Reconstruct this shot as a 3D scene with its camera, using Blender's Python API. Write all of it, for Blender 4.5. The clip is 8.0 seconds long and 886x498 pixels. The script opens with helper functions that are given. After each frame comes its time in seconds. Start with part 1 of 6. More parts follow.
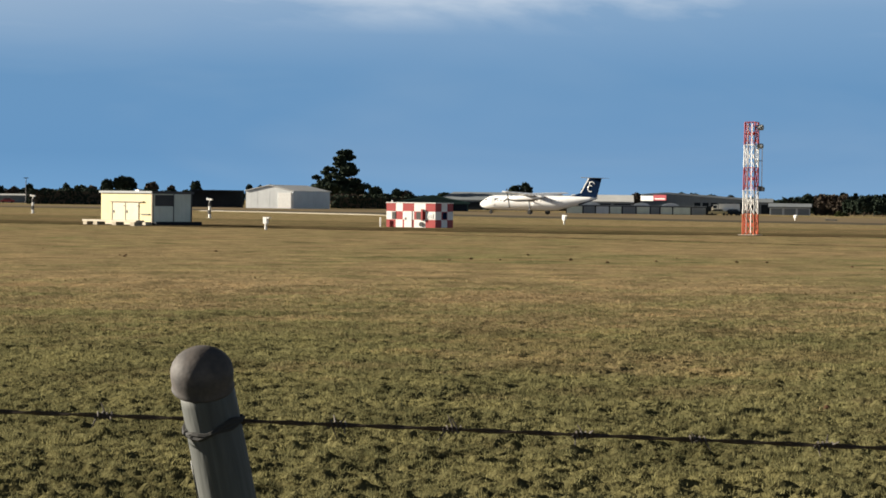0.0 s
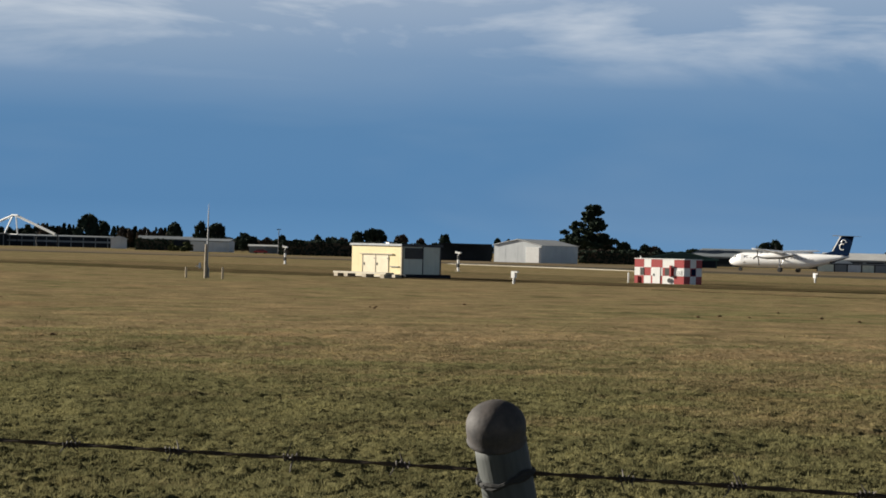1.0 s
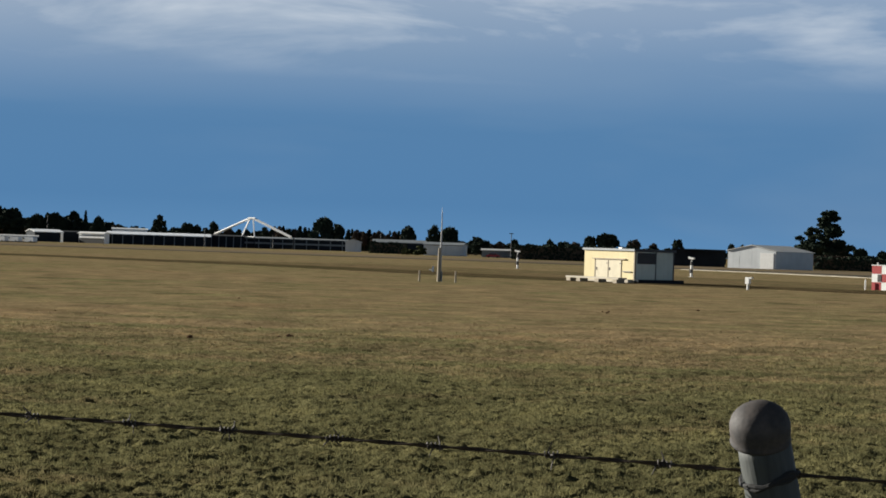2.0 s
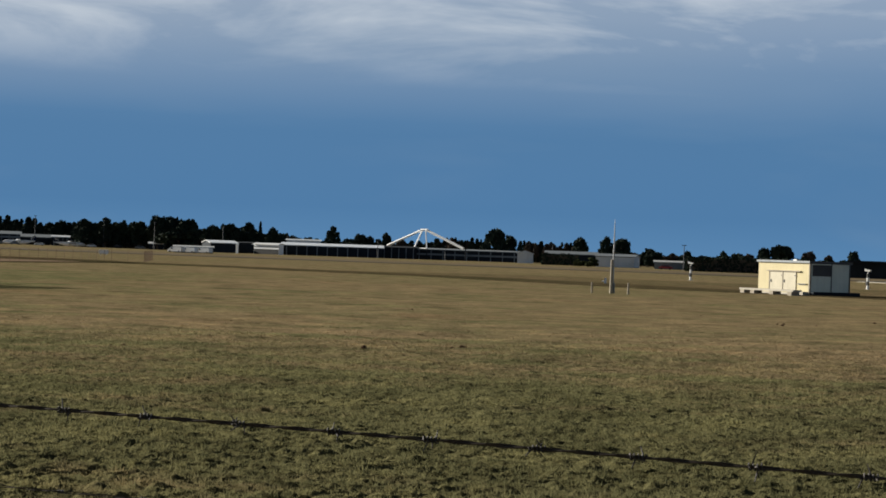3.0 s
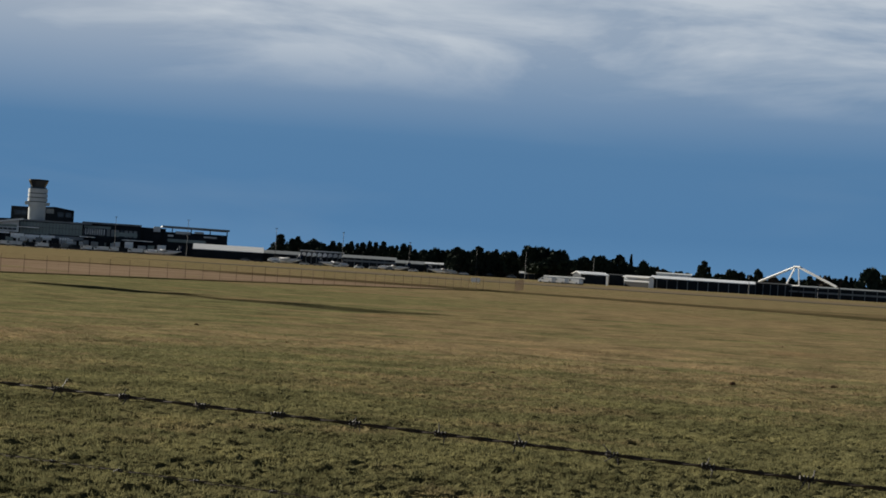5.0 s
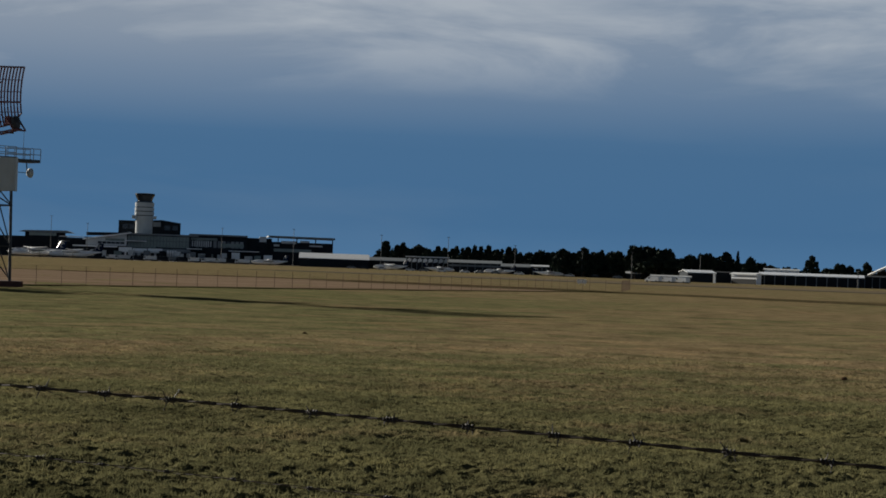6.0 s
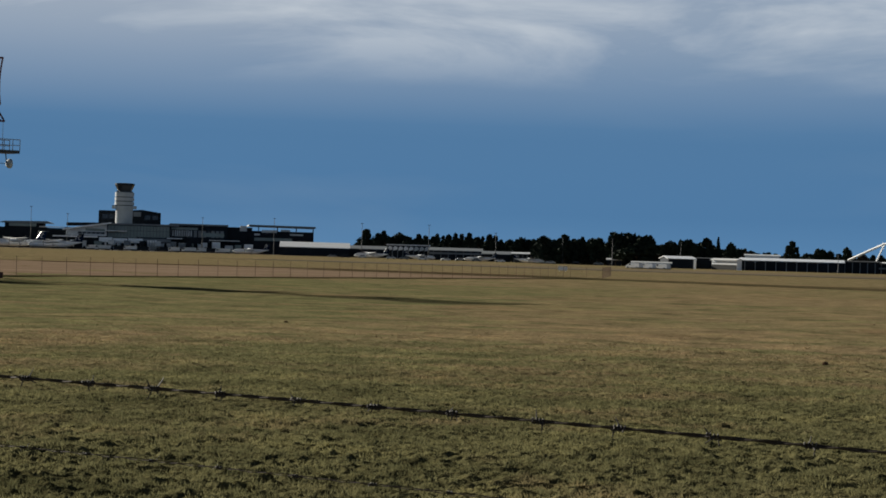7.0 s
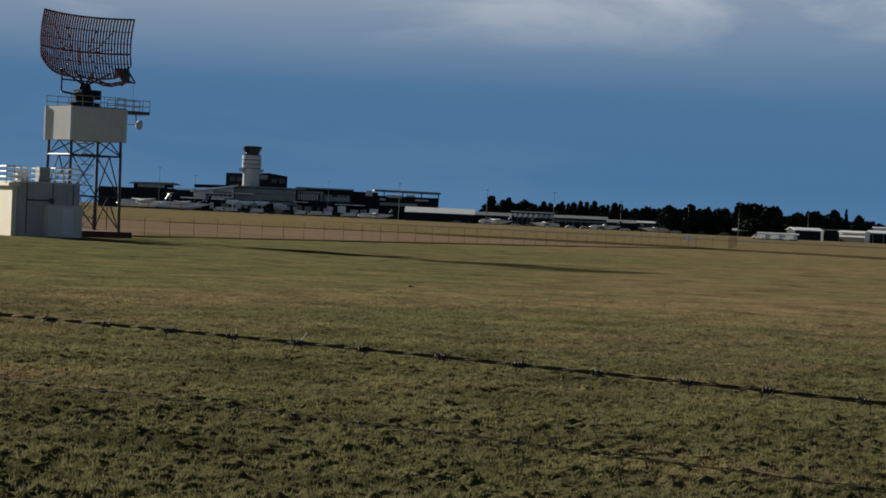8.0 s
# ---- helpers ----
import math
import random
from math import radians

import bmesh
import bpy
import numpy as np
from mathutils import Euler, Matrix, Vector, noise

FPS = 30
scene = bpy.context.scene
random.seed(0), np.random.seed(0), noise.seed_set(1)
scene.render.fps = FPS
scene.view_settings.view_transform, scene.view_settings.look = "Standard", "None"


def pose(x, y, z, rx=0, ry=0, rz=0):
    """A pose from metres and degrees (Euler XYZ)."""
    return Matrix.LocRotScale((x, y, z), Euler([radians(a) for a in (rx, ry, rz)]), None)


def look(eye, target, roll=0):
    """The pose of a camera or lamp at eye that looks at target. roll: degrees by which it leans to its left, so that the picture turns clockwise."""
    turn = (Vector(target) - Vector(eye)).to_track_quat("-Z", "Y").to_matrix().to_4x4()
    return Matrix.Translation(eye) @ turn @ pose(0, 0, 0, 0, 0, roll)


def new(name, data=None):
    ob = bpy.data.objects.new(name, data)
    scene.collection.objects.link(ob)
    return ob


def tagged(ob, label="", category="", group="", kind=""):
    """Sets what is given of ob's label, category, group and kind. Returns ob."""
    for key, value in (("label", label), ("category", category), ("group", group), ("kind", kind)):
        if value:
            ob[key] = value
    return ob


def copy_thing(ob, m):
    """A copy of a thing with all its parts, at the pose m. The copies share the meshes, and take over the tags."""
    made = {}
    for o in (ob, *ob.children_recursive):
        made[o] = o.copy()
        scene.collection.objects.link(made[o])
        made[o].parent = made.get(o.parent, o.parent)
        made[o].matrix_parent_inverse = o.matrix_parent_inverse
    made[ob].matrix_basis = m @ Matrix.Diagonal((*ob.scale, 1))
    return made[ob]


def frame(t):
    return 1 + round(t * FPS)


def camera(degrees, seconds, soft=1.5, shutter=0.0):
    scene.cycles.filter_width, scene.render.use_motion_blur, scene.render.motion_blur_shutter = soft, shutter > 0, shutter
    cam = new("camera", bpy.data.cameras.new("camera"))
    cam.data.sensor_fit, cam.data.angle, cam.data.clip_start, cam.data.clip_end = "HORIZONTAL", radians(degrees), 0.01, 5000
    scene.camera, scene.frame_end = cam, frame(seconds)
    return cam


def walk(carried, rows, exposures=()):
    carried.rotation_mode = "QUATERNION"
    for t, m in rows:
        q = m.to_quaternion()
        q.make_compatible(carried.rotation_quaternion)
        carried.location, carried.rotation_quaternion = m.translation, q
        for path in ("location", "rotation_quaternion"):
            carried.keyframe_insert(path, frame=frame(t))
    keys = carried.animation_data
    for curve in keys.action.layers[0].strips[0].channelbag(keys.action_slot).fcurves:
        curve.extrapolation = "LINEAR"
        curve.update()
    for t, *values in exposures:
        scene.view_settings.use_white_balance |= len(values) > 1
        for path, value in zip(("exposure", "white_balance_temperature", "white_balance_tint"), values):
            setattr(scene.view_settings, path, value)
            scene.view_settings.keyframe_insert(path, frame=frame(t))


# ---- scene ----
cam = camera(23.24, 8.0, soft=1.7)
PATH = [
(0.0, look((0.000, -0.000, 2.600), (33.359, 94.245, 0.344), 0.76)),
    (0.5, look((-0.032, -0.048, 2.605), (28.354, 95.833, 1.640), 1.16)),
    (1.0, look((-0.067, -0.068, 2.606), (22.246, 97.410, 2.667), 1.50)),
    (1.5, look((-0.088, -0.065, 2.598), (15.900, 98.648, 2.517), 1.79)),
    (1.7, look((-0.090, -0.060, 2.598), (14.171, 98.918, 2.424), 1.79)),
    (2.8, look((-0.129, -0.066, 2.596), (4.993, 99.802, 2.939), 2.16)),
    (3.0, look((-0.132, -0.069, 2.596), (3.611, 99.861, 2.815), 2.00)),
    (3.5, look((-0.133, -0.060, 2.595), (-0.274, 99.939, 2.206), 1.22)),
    (4.0, look((-0.131, -0.067, 2.595), (-2.290, 99.905, 1.630), 0.74)),
    (4.5, look((-0.133, -0.068, 2.595), (-6.786, 99.709, 2.054), 1.57)),
    (5.0, look((-0.142, -0.065, 2.594), (-13.566, 99.026, 3.481), 3.62)),
    (5.2, look((-0.143, -0.064, 2.592), (-16.401, 98.600, 3.627), 3.36)),
    (6.3, look((-0.149, -0.043, 2.591), (-18.240, 98.305, 3.167), 1.90)),
    (6.5, look((-0.149, -0.042, 2.591), (-17.614, 98.420, 3.014), 1.82)),
    (7.0, look((-0.150, -0.053, 2.590), (-17.496, 98.431, 2.869), 1.65)),
    (7.5, look((-0.149, -0.038, 2.589), (-19.495, 98.073, 2.640), 1.45)),
    (8.0, look((-0.180, -0.043, 2.577), (-23.120, 97.279, 1.101), 2.58)),
]
EXPOSURES = [(0.0, 1.54, 6600, 9), (0.5, 1.48, 6450, 9), (1.0, 1.13, 6250, 9), (1.5, 1.08, 6050, 8), (3.5, 0.92, 6050, 8), (4.0, 1.05, 6100, 8), (4.5, 1.11, 6100, 8), (5.0, 0.93, 6150, 8), (6.5, 0.41, 6000, 8), (7.0, 0.87, 6100, 8), (7.5, 0.43, 6000, 8), (8.0, 0.69, 6050, 8)]
walk(cam, PATH, EXPOSURES)

# ---- light ----
SUN_AZ, SUN_EL = -55.5, 16.4      # degrees clockwise from +y, degrees above the horizon
sun = new("sun", bpy.data.lights.new("sun", "SUN"))
sun.data.energy, sun.data.angle, sun.data.color = 4.9, radians(0.55), (1.0, 0.90, 0.75)
sun_way = Vector((math.sin(radians(SUN_AZ)) * math.cos(radians(SUN_EL)), math.cos(radians(SUN_AZ)) * math.cos(radians(SUN_EL)), math.sin(radians(SUN_EL))))
sun.matrix_world = look(sun_way * 50, (0, 0, 0))


class Nodes:
    """Short-hand for a node tree."""

    def __init__(self, tree):
        self.tree = tree
        tree.nodes.clear()

    def add(self, kind, links=(), **values):
        node = self.tree.nodes.new(kind)
        for key, value in values.items():
            setattr(node, key, value)
        for slot, value in dict(links).items():
            socket = node.inputs[slot]
            if isinstance(value, bpy.types.NodeSocket):
                self.tree.links.new(value, socket)
            else:
                socket.default_value = value
        return node

    def math(self, op, a, b=0.0, clamp=False):
        return self.add("ShaderNodeMath", {0: a, 1: b}, operation=op, use_clamp=clamp).outputs[0]

    def ramp(self, fac, stops):
        node = self.add("ShaderNodeValToRGB", {0: fac})
        el = node.color_ramp.elements
        while len(el) < len(stops):
            el.new(0.5)
        for e, (pos, col) in zip(el, stops):
            e.position, e.color = pos, (*col, 1)
        return node.outputs[0]

    def noise(self, vec, scale, detail=4.0, rough=0.55, distortion=0.0):
        return self.add("ShaderNodeTexNoise", {"Vector": vec, "Scale": scale, "Detail": detail, "Roughness": rough, "Distortion": distortion}).outputs["Fac"]

    def mix(self, fac, a, b, blend="MIX"):
        return self.add("ShaderNodeMix", {0: fac, 6: a, 7: b}, data_type="RGBA", blend_type=blend).outputs[2]

    def stretch(self, vec, x, y, z):
        return self.add("ShaderNodeMapping", {"Vector": vec, "Scale": (x, y, z)}).outputs[0]


world = bpy.data.worlds.new("sky")
scene.world = world
world.use_nodes = True
n = Nodes(world.node_tree)
way = n.add("ShaderNodeTexCoord").outputs["Generated"]
sep = n.add("ShaderNodeSeparateXYZ", {0: way})
nishita = n.add("ShaderNodeTexSky", sky_type="NISHITA", sun_disc=False, sun_elevation=radians(SUN_EL), sun_rotation=radians(SUN_AZ), altitude=30.0, dust_density=0.4, ozone_density=2.0)
high = n.mix(1.0, nishita.outputs[0], (0.018, 0.018, 0.018, 1), "MULTIPLY")
# a blue-grey bank of stratus along the horizon, breaking into white cloud above, brightest on the sun's side
bank = n.ramp(n.math("MULTIPLY", sep.outputs[2], 5.0, True), [
    (0.0, (0.125, 0.265, 0.455)), (0.10, (0.100, 0.225, 0.405)), (0.27, (0.105, 0.225, 0.395)), (0.44, (0.150, 0.265, 0.425)), (0.60, (0.27, 0.36, 0.49)), (1.0, (0.42, 0.47, 0.55))])
sunward = n.math("SUBTRACT", 0.62, n.math("MULTIPLY", sep.outputs[0], 1.25), True)
soft = n.noise(n.stretch(way, 1.0, 1.0, 4.5), 3.4, 4.0, 0.55, 0.4)
haze = n.math("MULTIPLY", n.math("MULTIPLY", n.math("SUBTRACT", sep.outputs[2], 0.060), 20.0, True), n.math("MULTIPLY", sunward, 0.72))
bank = n.mix(haze, bank, (0.46, 0.50, 0.56, 1))
bank = n.mix(n.math("MULTIPLY", n.math("SUBTRACT", soft, 0.5), 1.1, True), bank, (0.26, 0.35, 0.46, 1))
puff = n.noise(n.stretch(n.add("ShaderNodeMapping", {"Vector": way, "Rotation": (0, 0, radians(-11))}).outputs[0], 2.6, 2.6, 12.0), 2.6, 6.0, 0.56, 0.4)
lift = n.math("MULTIPLY", n.math("SUBTRACT", sep.outputs[2], 0.076), 34.0, True)
shape = n.ramp(n.math("ADD", puff, n.math("MULTIPLY", sunward, 0.07)), [(0.50, (0, 0, 0)), (0.66, (1, 1, 1))])
bank = n.mix(n.math("MULTIPLY", n.math("MULTIPLY", shape, lift), 0.65), bank, (0.71, 0.73, 0.75, 1))
# sunlit cloud opposite the sun is brighter
facing = n.math("ADD", 1.03, n.math("MULTIPLY", n.math("MULTIPLY", sep.outputs[1], -1.0, True), 0.45))
bank = n.mix(1.0, bank, facing, "MULTIPLY")
veil = n.ramp(sep.outputs[2], [(0.14, (1, 1, 1)), (0.34, (0.0, 0.0, 0.0))])
sky = n.mix(veil, high, bank)
n.add("ShaderNodeOutputWorld", {0: n.add("ShaderNodeBackground", {0: sky, 1: 0.45}).outputs[0]})


# ---- materials ----
def material(name, a, b=None, rough=0.7, metal=0.0, scale=1.0, bump=0.0, fine=18.0, spread=0.0, coord="Object", squash=(1, 1, 1), streak=0.0, gloss=0.5):
    """A surface whose colour wanders between a and b at two scales, with wear in the gloss and a fine relief."""
    mat = bpy.data.materials.new(name)
    mat.use_nodes = True
    k = Nodes(mat.node_tree)
    vec = k.add("ShaderNodeTexCoord").outputs[coord] if coord != "World" else k.add("ShaderNodeNewGeometry").outputs["Position"]
    vec = k.stretch(vec, *squash)
    b = b or tuple(c * 0.72 for c in a)
    coarse = k.noise(vec, scale, 5.0, 0.6)
    small = k.noise(vec, scale * fine, 3.0, 0.6)
    fac = k.ramp(k.math("ADD", k.math("MULTIPLY", coarse, 0.65), k.math("MULTIPLY", small, 0.35)), [(0.36, (0, 0, 0)), (0.64, (1, 1, 1))])
    col = k.mix(fac, (*a, 1), (*b, 1))
    if streak:
        run = k.noise(k.stretch(vec, 1, 1, 0.06), scale * 5, 4.0, 0.6)
        col = k.mix(k.math("MULTIPLY", k.ramp(run, [(0.5, (0, 0, 0)), (0.75, (1, 1, 1))]), streak), col, (*[c * 0.5 for c in b], 1))
    if spread:
        rnd = k.add("ShaderNodeObjectInfo").outputs["Random"]
        col = k.mix(k.math("MULTIPLY", rnd, spread), col, (*[c * 0.45 for c in b], 1))
    links = {"Base Color": col, "Metallic": metal, "Specular IOR Level": gloss, "Roughness": k.math("ADD", k.math("MULTIPLY", small, 0.25), rough - 0.12, True)}
    if bump:
        links["Normal"] = k.add("ShaderNodeBump", {"Height": k.math("ADD", small, k.math("MULTIPLY", coarse, 2.0)), "Strength": bump, "Distance": 0.02}).outputs[0]
    k.add("ShaderNodeOutputMaterial", {0: k.add("ShaderNodeBsdfPrincipled", links).outputs[0]})
    return mat


def grass_material(name, blades, shade=1.0):
    """Dry winter turf: straw and olive patches at several sizes. Blades let some light through."""
    mat = bpy.data.materials.new(name)
    mat.use_nodes = True
    k = Nodes(mat.node_tree)
    pos = k.add("ShaderNodeNewGeometry").outputs["Position"]
    flat = k.stretch(pos, 1, 1, 0.0)
    wide = k.noise(flat, 0.035, 4.0, 0.6, 0.8)
    mid = k.noise(k.stretch(pos, 0.7, 1.5, 0.0), 0.16, 5.0, 0.68, 0.3)
    clump = k.noise(flat, 1.1, 5.0, 0.65)
    tuft = k.noise(flat, 5.5, 4.0, 0.65)
    grain = k.noise(k.stretch(pos, 1, 1, 0.3), 26.0, 3.0, 0.7)
    dim = lambda c: (*[v * shade for v in c], 1)
    straw = k.mix(tuft, dim((0.212, 0.159, 0.088)), dim((0.318, 0.243, 0.142)))
    green = k.mix(tuft, dim((0.115, 0.114, 0.051)), dim((0.244, 0.230, 0.116)))
    patch = k.math("ADD", k.math("MULTIPLY", wide, 0.30), k.math("ADD", k.math("MULTIPLY", mid, 0.46), k.math("MULTIPLY", clump, 0.24)))
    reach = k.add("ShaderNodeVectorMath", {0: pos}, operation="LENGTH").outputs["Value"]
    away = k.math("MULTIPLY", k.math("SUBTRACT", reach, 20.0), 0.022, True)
    # the field is damper and greener towards the radar station
    damp = k.math("MULTIPLY", k.math("SUBTRACT", -8.0, k.add("ShaderNodeSeparateXYZ", {0: pos}).outputs[0]), 0.03, True)
    damp = k.math("MULTIPLY", damp, k.math("MULTIPLY", k.math("SUBTRACT", 235.0, reach), 0.016, True))
    patch = k.math("ADD", patch, k.math("MULTIPLY", k.math("MULTIPLY", damp, away), 0.11))
    green_share = k.ramp(k.math("SUBTRACT", patch, k.math("MULTIPLY", away, 0.155)), [(0.315, (0, 0, 0)), (0.44, (1, 1, 1))])
    col = k.mix(green_share, straw, green)
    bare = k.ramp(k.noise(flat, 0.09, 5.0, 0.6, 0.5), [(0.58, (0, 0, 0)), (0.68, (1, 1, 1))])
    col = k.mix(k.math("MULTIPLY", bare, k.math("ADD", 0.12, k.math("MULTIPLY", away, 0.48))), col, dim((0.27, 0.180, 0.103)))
    streak = k.noise(flat, 0.42, 6.0, 0.7, 0.4)
    col = k.mix(1.0, col, k.ramp(streak, [(0.30, (0.42, 0.44, 0.43)), (0.50, (0.93, 0.93, 0.93)), (0.70, (1.40, 1.34, 1.25))]), "MULTIPLY")
    # low spots of the tuft noise are darkened like shaded hollows
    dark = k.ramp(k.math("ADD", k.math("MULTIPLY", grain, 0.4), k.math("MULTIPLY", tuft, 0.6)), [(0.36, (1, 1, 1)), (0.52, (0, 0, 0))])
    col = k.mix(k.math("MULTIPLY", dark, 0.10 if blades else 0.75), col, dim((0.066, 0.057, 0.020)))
    if not blades:     # near ground is coloured darker to stand in for shade between the tufts
        gap_shade = k.math("MULTIPLY", k.math("SUBTRACT", 1.0, away), 0.60)
        col = k.mix(gap_shade, col, dim((0.060, 0.052, 0.024)))
    links = {"Base Color": col, "Roughness": 0.9, "Specular IOR Level": 0.0}
    if not blades:
        height = k.math("ADD", k.math("MULTIPLY", tuft, 0.8), k.math("ADD", k.math("MULTIPLY", grain, 0.2), k.math("MULTIPLY", clump, 1.2)))
        links["Normal"] = k.add("ShaderNodeBump", {"Height": height, "Strength": 0.6, "Distance": 0.16}).outputs[0]
    if blades:         # whole blades are coloured brighter, in place of the glow on backlit tips
        links["Base Color"] = col = k.mix(1.0, col, (1.16, 1.15, 1.14, 1), "MULTIPLY")
    body = k.add("ShaderNodeBsdfPrincipled", links).outputs[0]
    if blades:
        thin = k.add("ShaderNodeBsdfTranslucent", {0: col}).outputs[0]
        body = k.add("ShaderNodeMixShader", {0: 0.30, 1: body, 2: thin}).outputs[0]
    k.add("ShaderNodeOutputMaterial", {0: body})
    return mat


def leaf_material(name, a, b):
    mat = bpy.data.materials.new(name)
    mat.use_nodes = True
    k = Nodes(mat.node_tree)
    rnd = k.add("ShaderNodeNewGeometry").outputs["Random Per Island"]
    own = k.add("ShaderNodeObjectInfo").outputs["Random"]
    col = k.mix(k.math("ADD", k.math("MULTIPLY", rnd, 0.6), k.math("MULTIPLY", own, 0.4)), (*a, 1), (*b, 1))
    k.add("ShaderNodeOutputMaterial", {0: k.add("ShaderNodeBsdfPrincipled", {"Base Color": col, "Roughness": 0.85, "Specular IOR Level": 0.05}).outputs[0]})
    return mat


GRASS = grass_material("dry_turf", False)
BLADES = grass_material("grass_blades", True)
DARK_TURF = grass_material("dark_damp_turf", False, 0.42)
OLIVE_TURF = grass_material("dull_olive_turf", False, 0.74)
DIRT = material("bare_earth", (0.275, 0.203, 0.142), (0.165, 0.116, 0.078), 0.95, gloss=0.0, scale=0.05, coord="World", fine=12, squash=(1, 2.2, 1))
VERGE_DARK = material("asphalt", (0.06, 0.054, 0.042), (0.085, 0.074, 0.052), 0.9, gloss=0.01, scale=0.06, coord="World")
TARMAC = material("worn_grey_tarmac", (0.185, 0.145, 0.090), (0.125, 0.100, 0.064), 0.9, gloss=0.01, scale=0.03, coord="World")
CONCRETE = material("concrete", (0.50, 0.46, 0.38), (0.38, 0.34, 0.27), 0.9, scale=0.3, bump=0.2, coord="World")
YELLOW = material("cream_yellow_wall", (0.56, 0.475, 0.255), (0.49, 0.41, 0.21), 0.7, scale=0.7, streak=0.15)
DOOR = material("beige_door", (0.50, 0.44, 0.30), (0.41, 0.36, 0.24), 0.6, scale=1.2, streak=0.2)
SHED_GREY = material("grey_green_steel", (0.66, 0.70, 0.60), (0.56, 0.60, 0.51), 0.55, scale=0.8, streak=0.25)
ROOF_STEEL = material("roof_steel", (0.13, 0.13, 0.125), (0.09, 0.09, 0.09), 0.6, 0.1, scale=0.6)
TIMBER = material("weathered_timber", (0.40, 0.35, 0.27), (0.26, 0.22, 0.16), 0.85, scale=2.0, bump=0.3)
WHITE = material("white_paint", (0.84, 0.84, 0.82), (0.74, 0.73, 0.70), 0.5, scale=1.5, streak=0.18)
RED = material("red_paint", (0.38, 0.022, 0.024), (0.30, 0.024, 0.024), 0.5, scale=1.5, streak=0.15)
ORANGE = material("faded_orange_red_paint", (0.62, 0.10, 0.03), (0.48, 0.09, 0.04), 0.6, scale=1.5)
BLACK = material("black_paint", (0.02, 0.02, 0.02), (0.035, 0.033, 0.03), 0.5)
DARK_GLASS = material("dark_glass", (0.015, 0.018, 0.022), (0.03, 0.032, 0.036), 0.15)
STEEL = material("galvanised_steel", (0.36, 0.36, 0.36), (0.26, 0.26, 0.26), 0.5, 0.6, scale=3.0)
POST_STEEL = material("dull_grey_steel", (0.078, 0.086, 0.082), (0.026, 0.030, 0.030), 0.6, 0.0, scale=14.0, bump=0.10, fine=7, squash=(1, 1, 0.12), streak=0.7)
CAP_STEEL = material("brown_grey_cap", (0.098, 0.083, 0.075), (0.045, 0.043, 0.044), 0.68, 0.0, scale=16.0, bump=0.06, fine=7, gloss=0.3)
WIRE = material("rusty_wire", (0.10, 0.075, 0.055), (0.055, 0.040, 0.03), 0.6, 0.5, scale=40.0)
BARB = material("galvanised_barb", (0.085, 0.072, 0.062), (0.04, 0.032, 0.027), 0.7, 0.1, scale=60.0)
DARK_STEEL = material("dark_steel", (0.06, 0.062, 0.065), (0.04, 0.04, 0.042), 0.5, 0.3)
MAROON = material("dark_red_mesh", (0.20, 0.072, 0.075), (0.13, 0.050, 0.054), 0.6, 0.1)
CABIN = material("grey_cladding", (0.52, 0.53, 0.51), (0.44, 0.445, 0.43), 0.55, scale=0.7, streak=0.15)
PLAIN_GREY = material("shop_grey_steel", (0.36, 0.385, 0.385), (0.29, 0.31, 0.31), 0.6, scale=0.8, streak=0.25)
LIGHT_CLAD = material("pale_cladding", (0.62, 0.645, 0.66), (0.52, 0.545, 0.56), 0.55, scale=0.3, streak=0.2)
GREY_CLAD = material("mid_grey_cladding", (0.20, 0.222, 0.240), (0.15, 0.170, 0.186), 0.6, scale=0.3, streak=0.2)
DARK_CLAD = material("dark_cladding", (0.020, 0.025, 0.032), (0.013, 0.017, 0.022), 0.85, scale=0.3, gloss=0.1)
GREEN_ROOF = material("green_roof", (0.06, 0.15, 0.11), (0.045, 0.11, 0.08), 0.55, scale=0.4)
DARK_GREEN = material("dark_green_cladding", (0.018, 0.055, 0.040), (0.013, 0.040, 0.030), 0.6, scale=0.4, streak=0.2)
PALE_ROOF = material("pale_roof", (0.66, 0.66, 0.64), (0.52, 0.52, 0.51), 0.45, 0.1, scale=0.3)
SIGN_RED = material("red_sign", (0.36, 0.03, 0.05), (0.30, 0.03, 0.04), 0.45)
TOWER_CONC = material("pale_concrete", (0.50, 0.52, 0.52), (0.40, 0.42, 0.42), 0.8, scale=0.2, streak=0.25)
BRIGHT = material("fresh_white_paint", (0.93, 0.93, 0.92), (0.88, 0.88, 0.87), 0.22, scale=0.5)
CREAM = material("pale_cream_render", (0.70, 0.62, 0.44), (0.62, 0.54, 0.37), 0.7, scale=0.5, streak=0.2)
PALE_GLASS = material("pale_green_glazing", (0.20, 0.25, 0.235), (0.14, 0.18, 0.17), 0.25, scale=0.15)
RUST = material("rust_red_plinth", (0.10, 0.035, 0.025), (0.06, 0.025, 0.02), 0.8, scale=0.6)
PLANE_WHITE = material("white_aircraft_skin", (0.90, 0.90, 0.90), (0.84, 0.84, 0.84), 0.3, scale=0.4)
PLANE_NAVY = material("navy_aircraft_skin", (0.004, 0.013, 0.040), (0.006, 0.017, 0.048), 0.9, scale=0.4, gloss=0.02)
PLANE_GREY = material("grey_aircraft_metal", (0.30, 0.31, 0.33), (0.22, 0.23, 0.25), 0.4, 0.4)
RUBBER = material("black_rubber", (0.02, 0.02, 0.02), (0.03, 0.03, 0.03), 0.9)
MESH = material("rusty_wire_mesh", (0.20, 0.120, 0.075), (0.13, 0.080, 0.052), 0.8, 0.0, gloss=0.2)
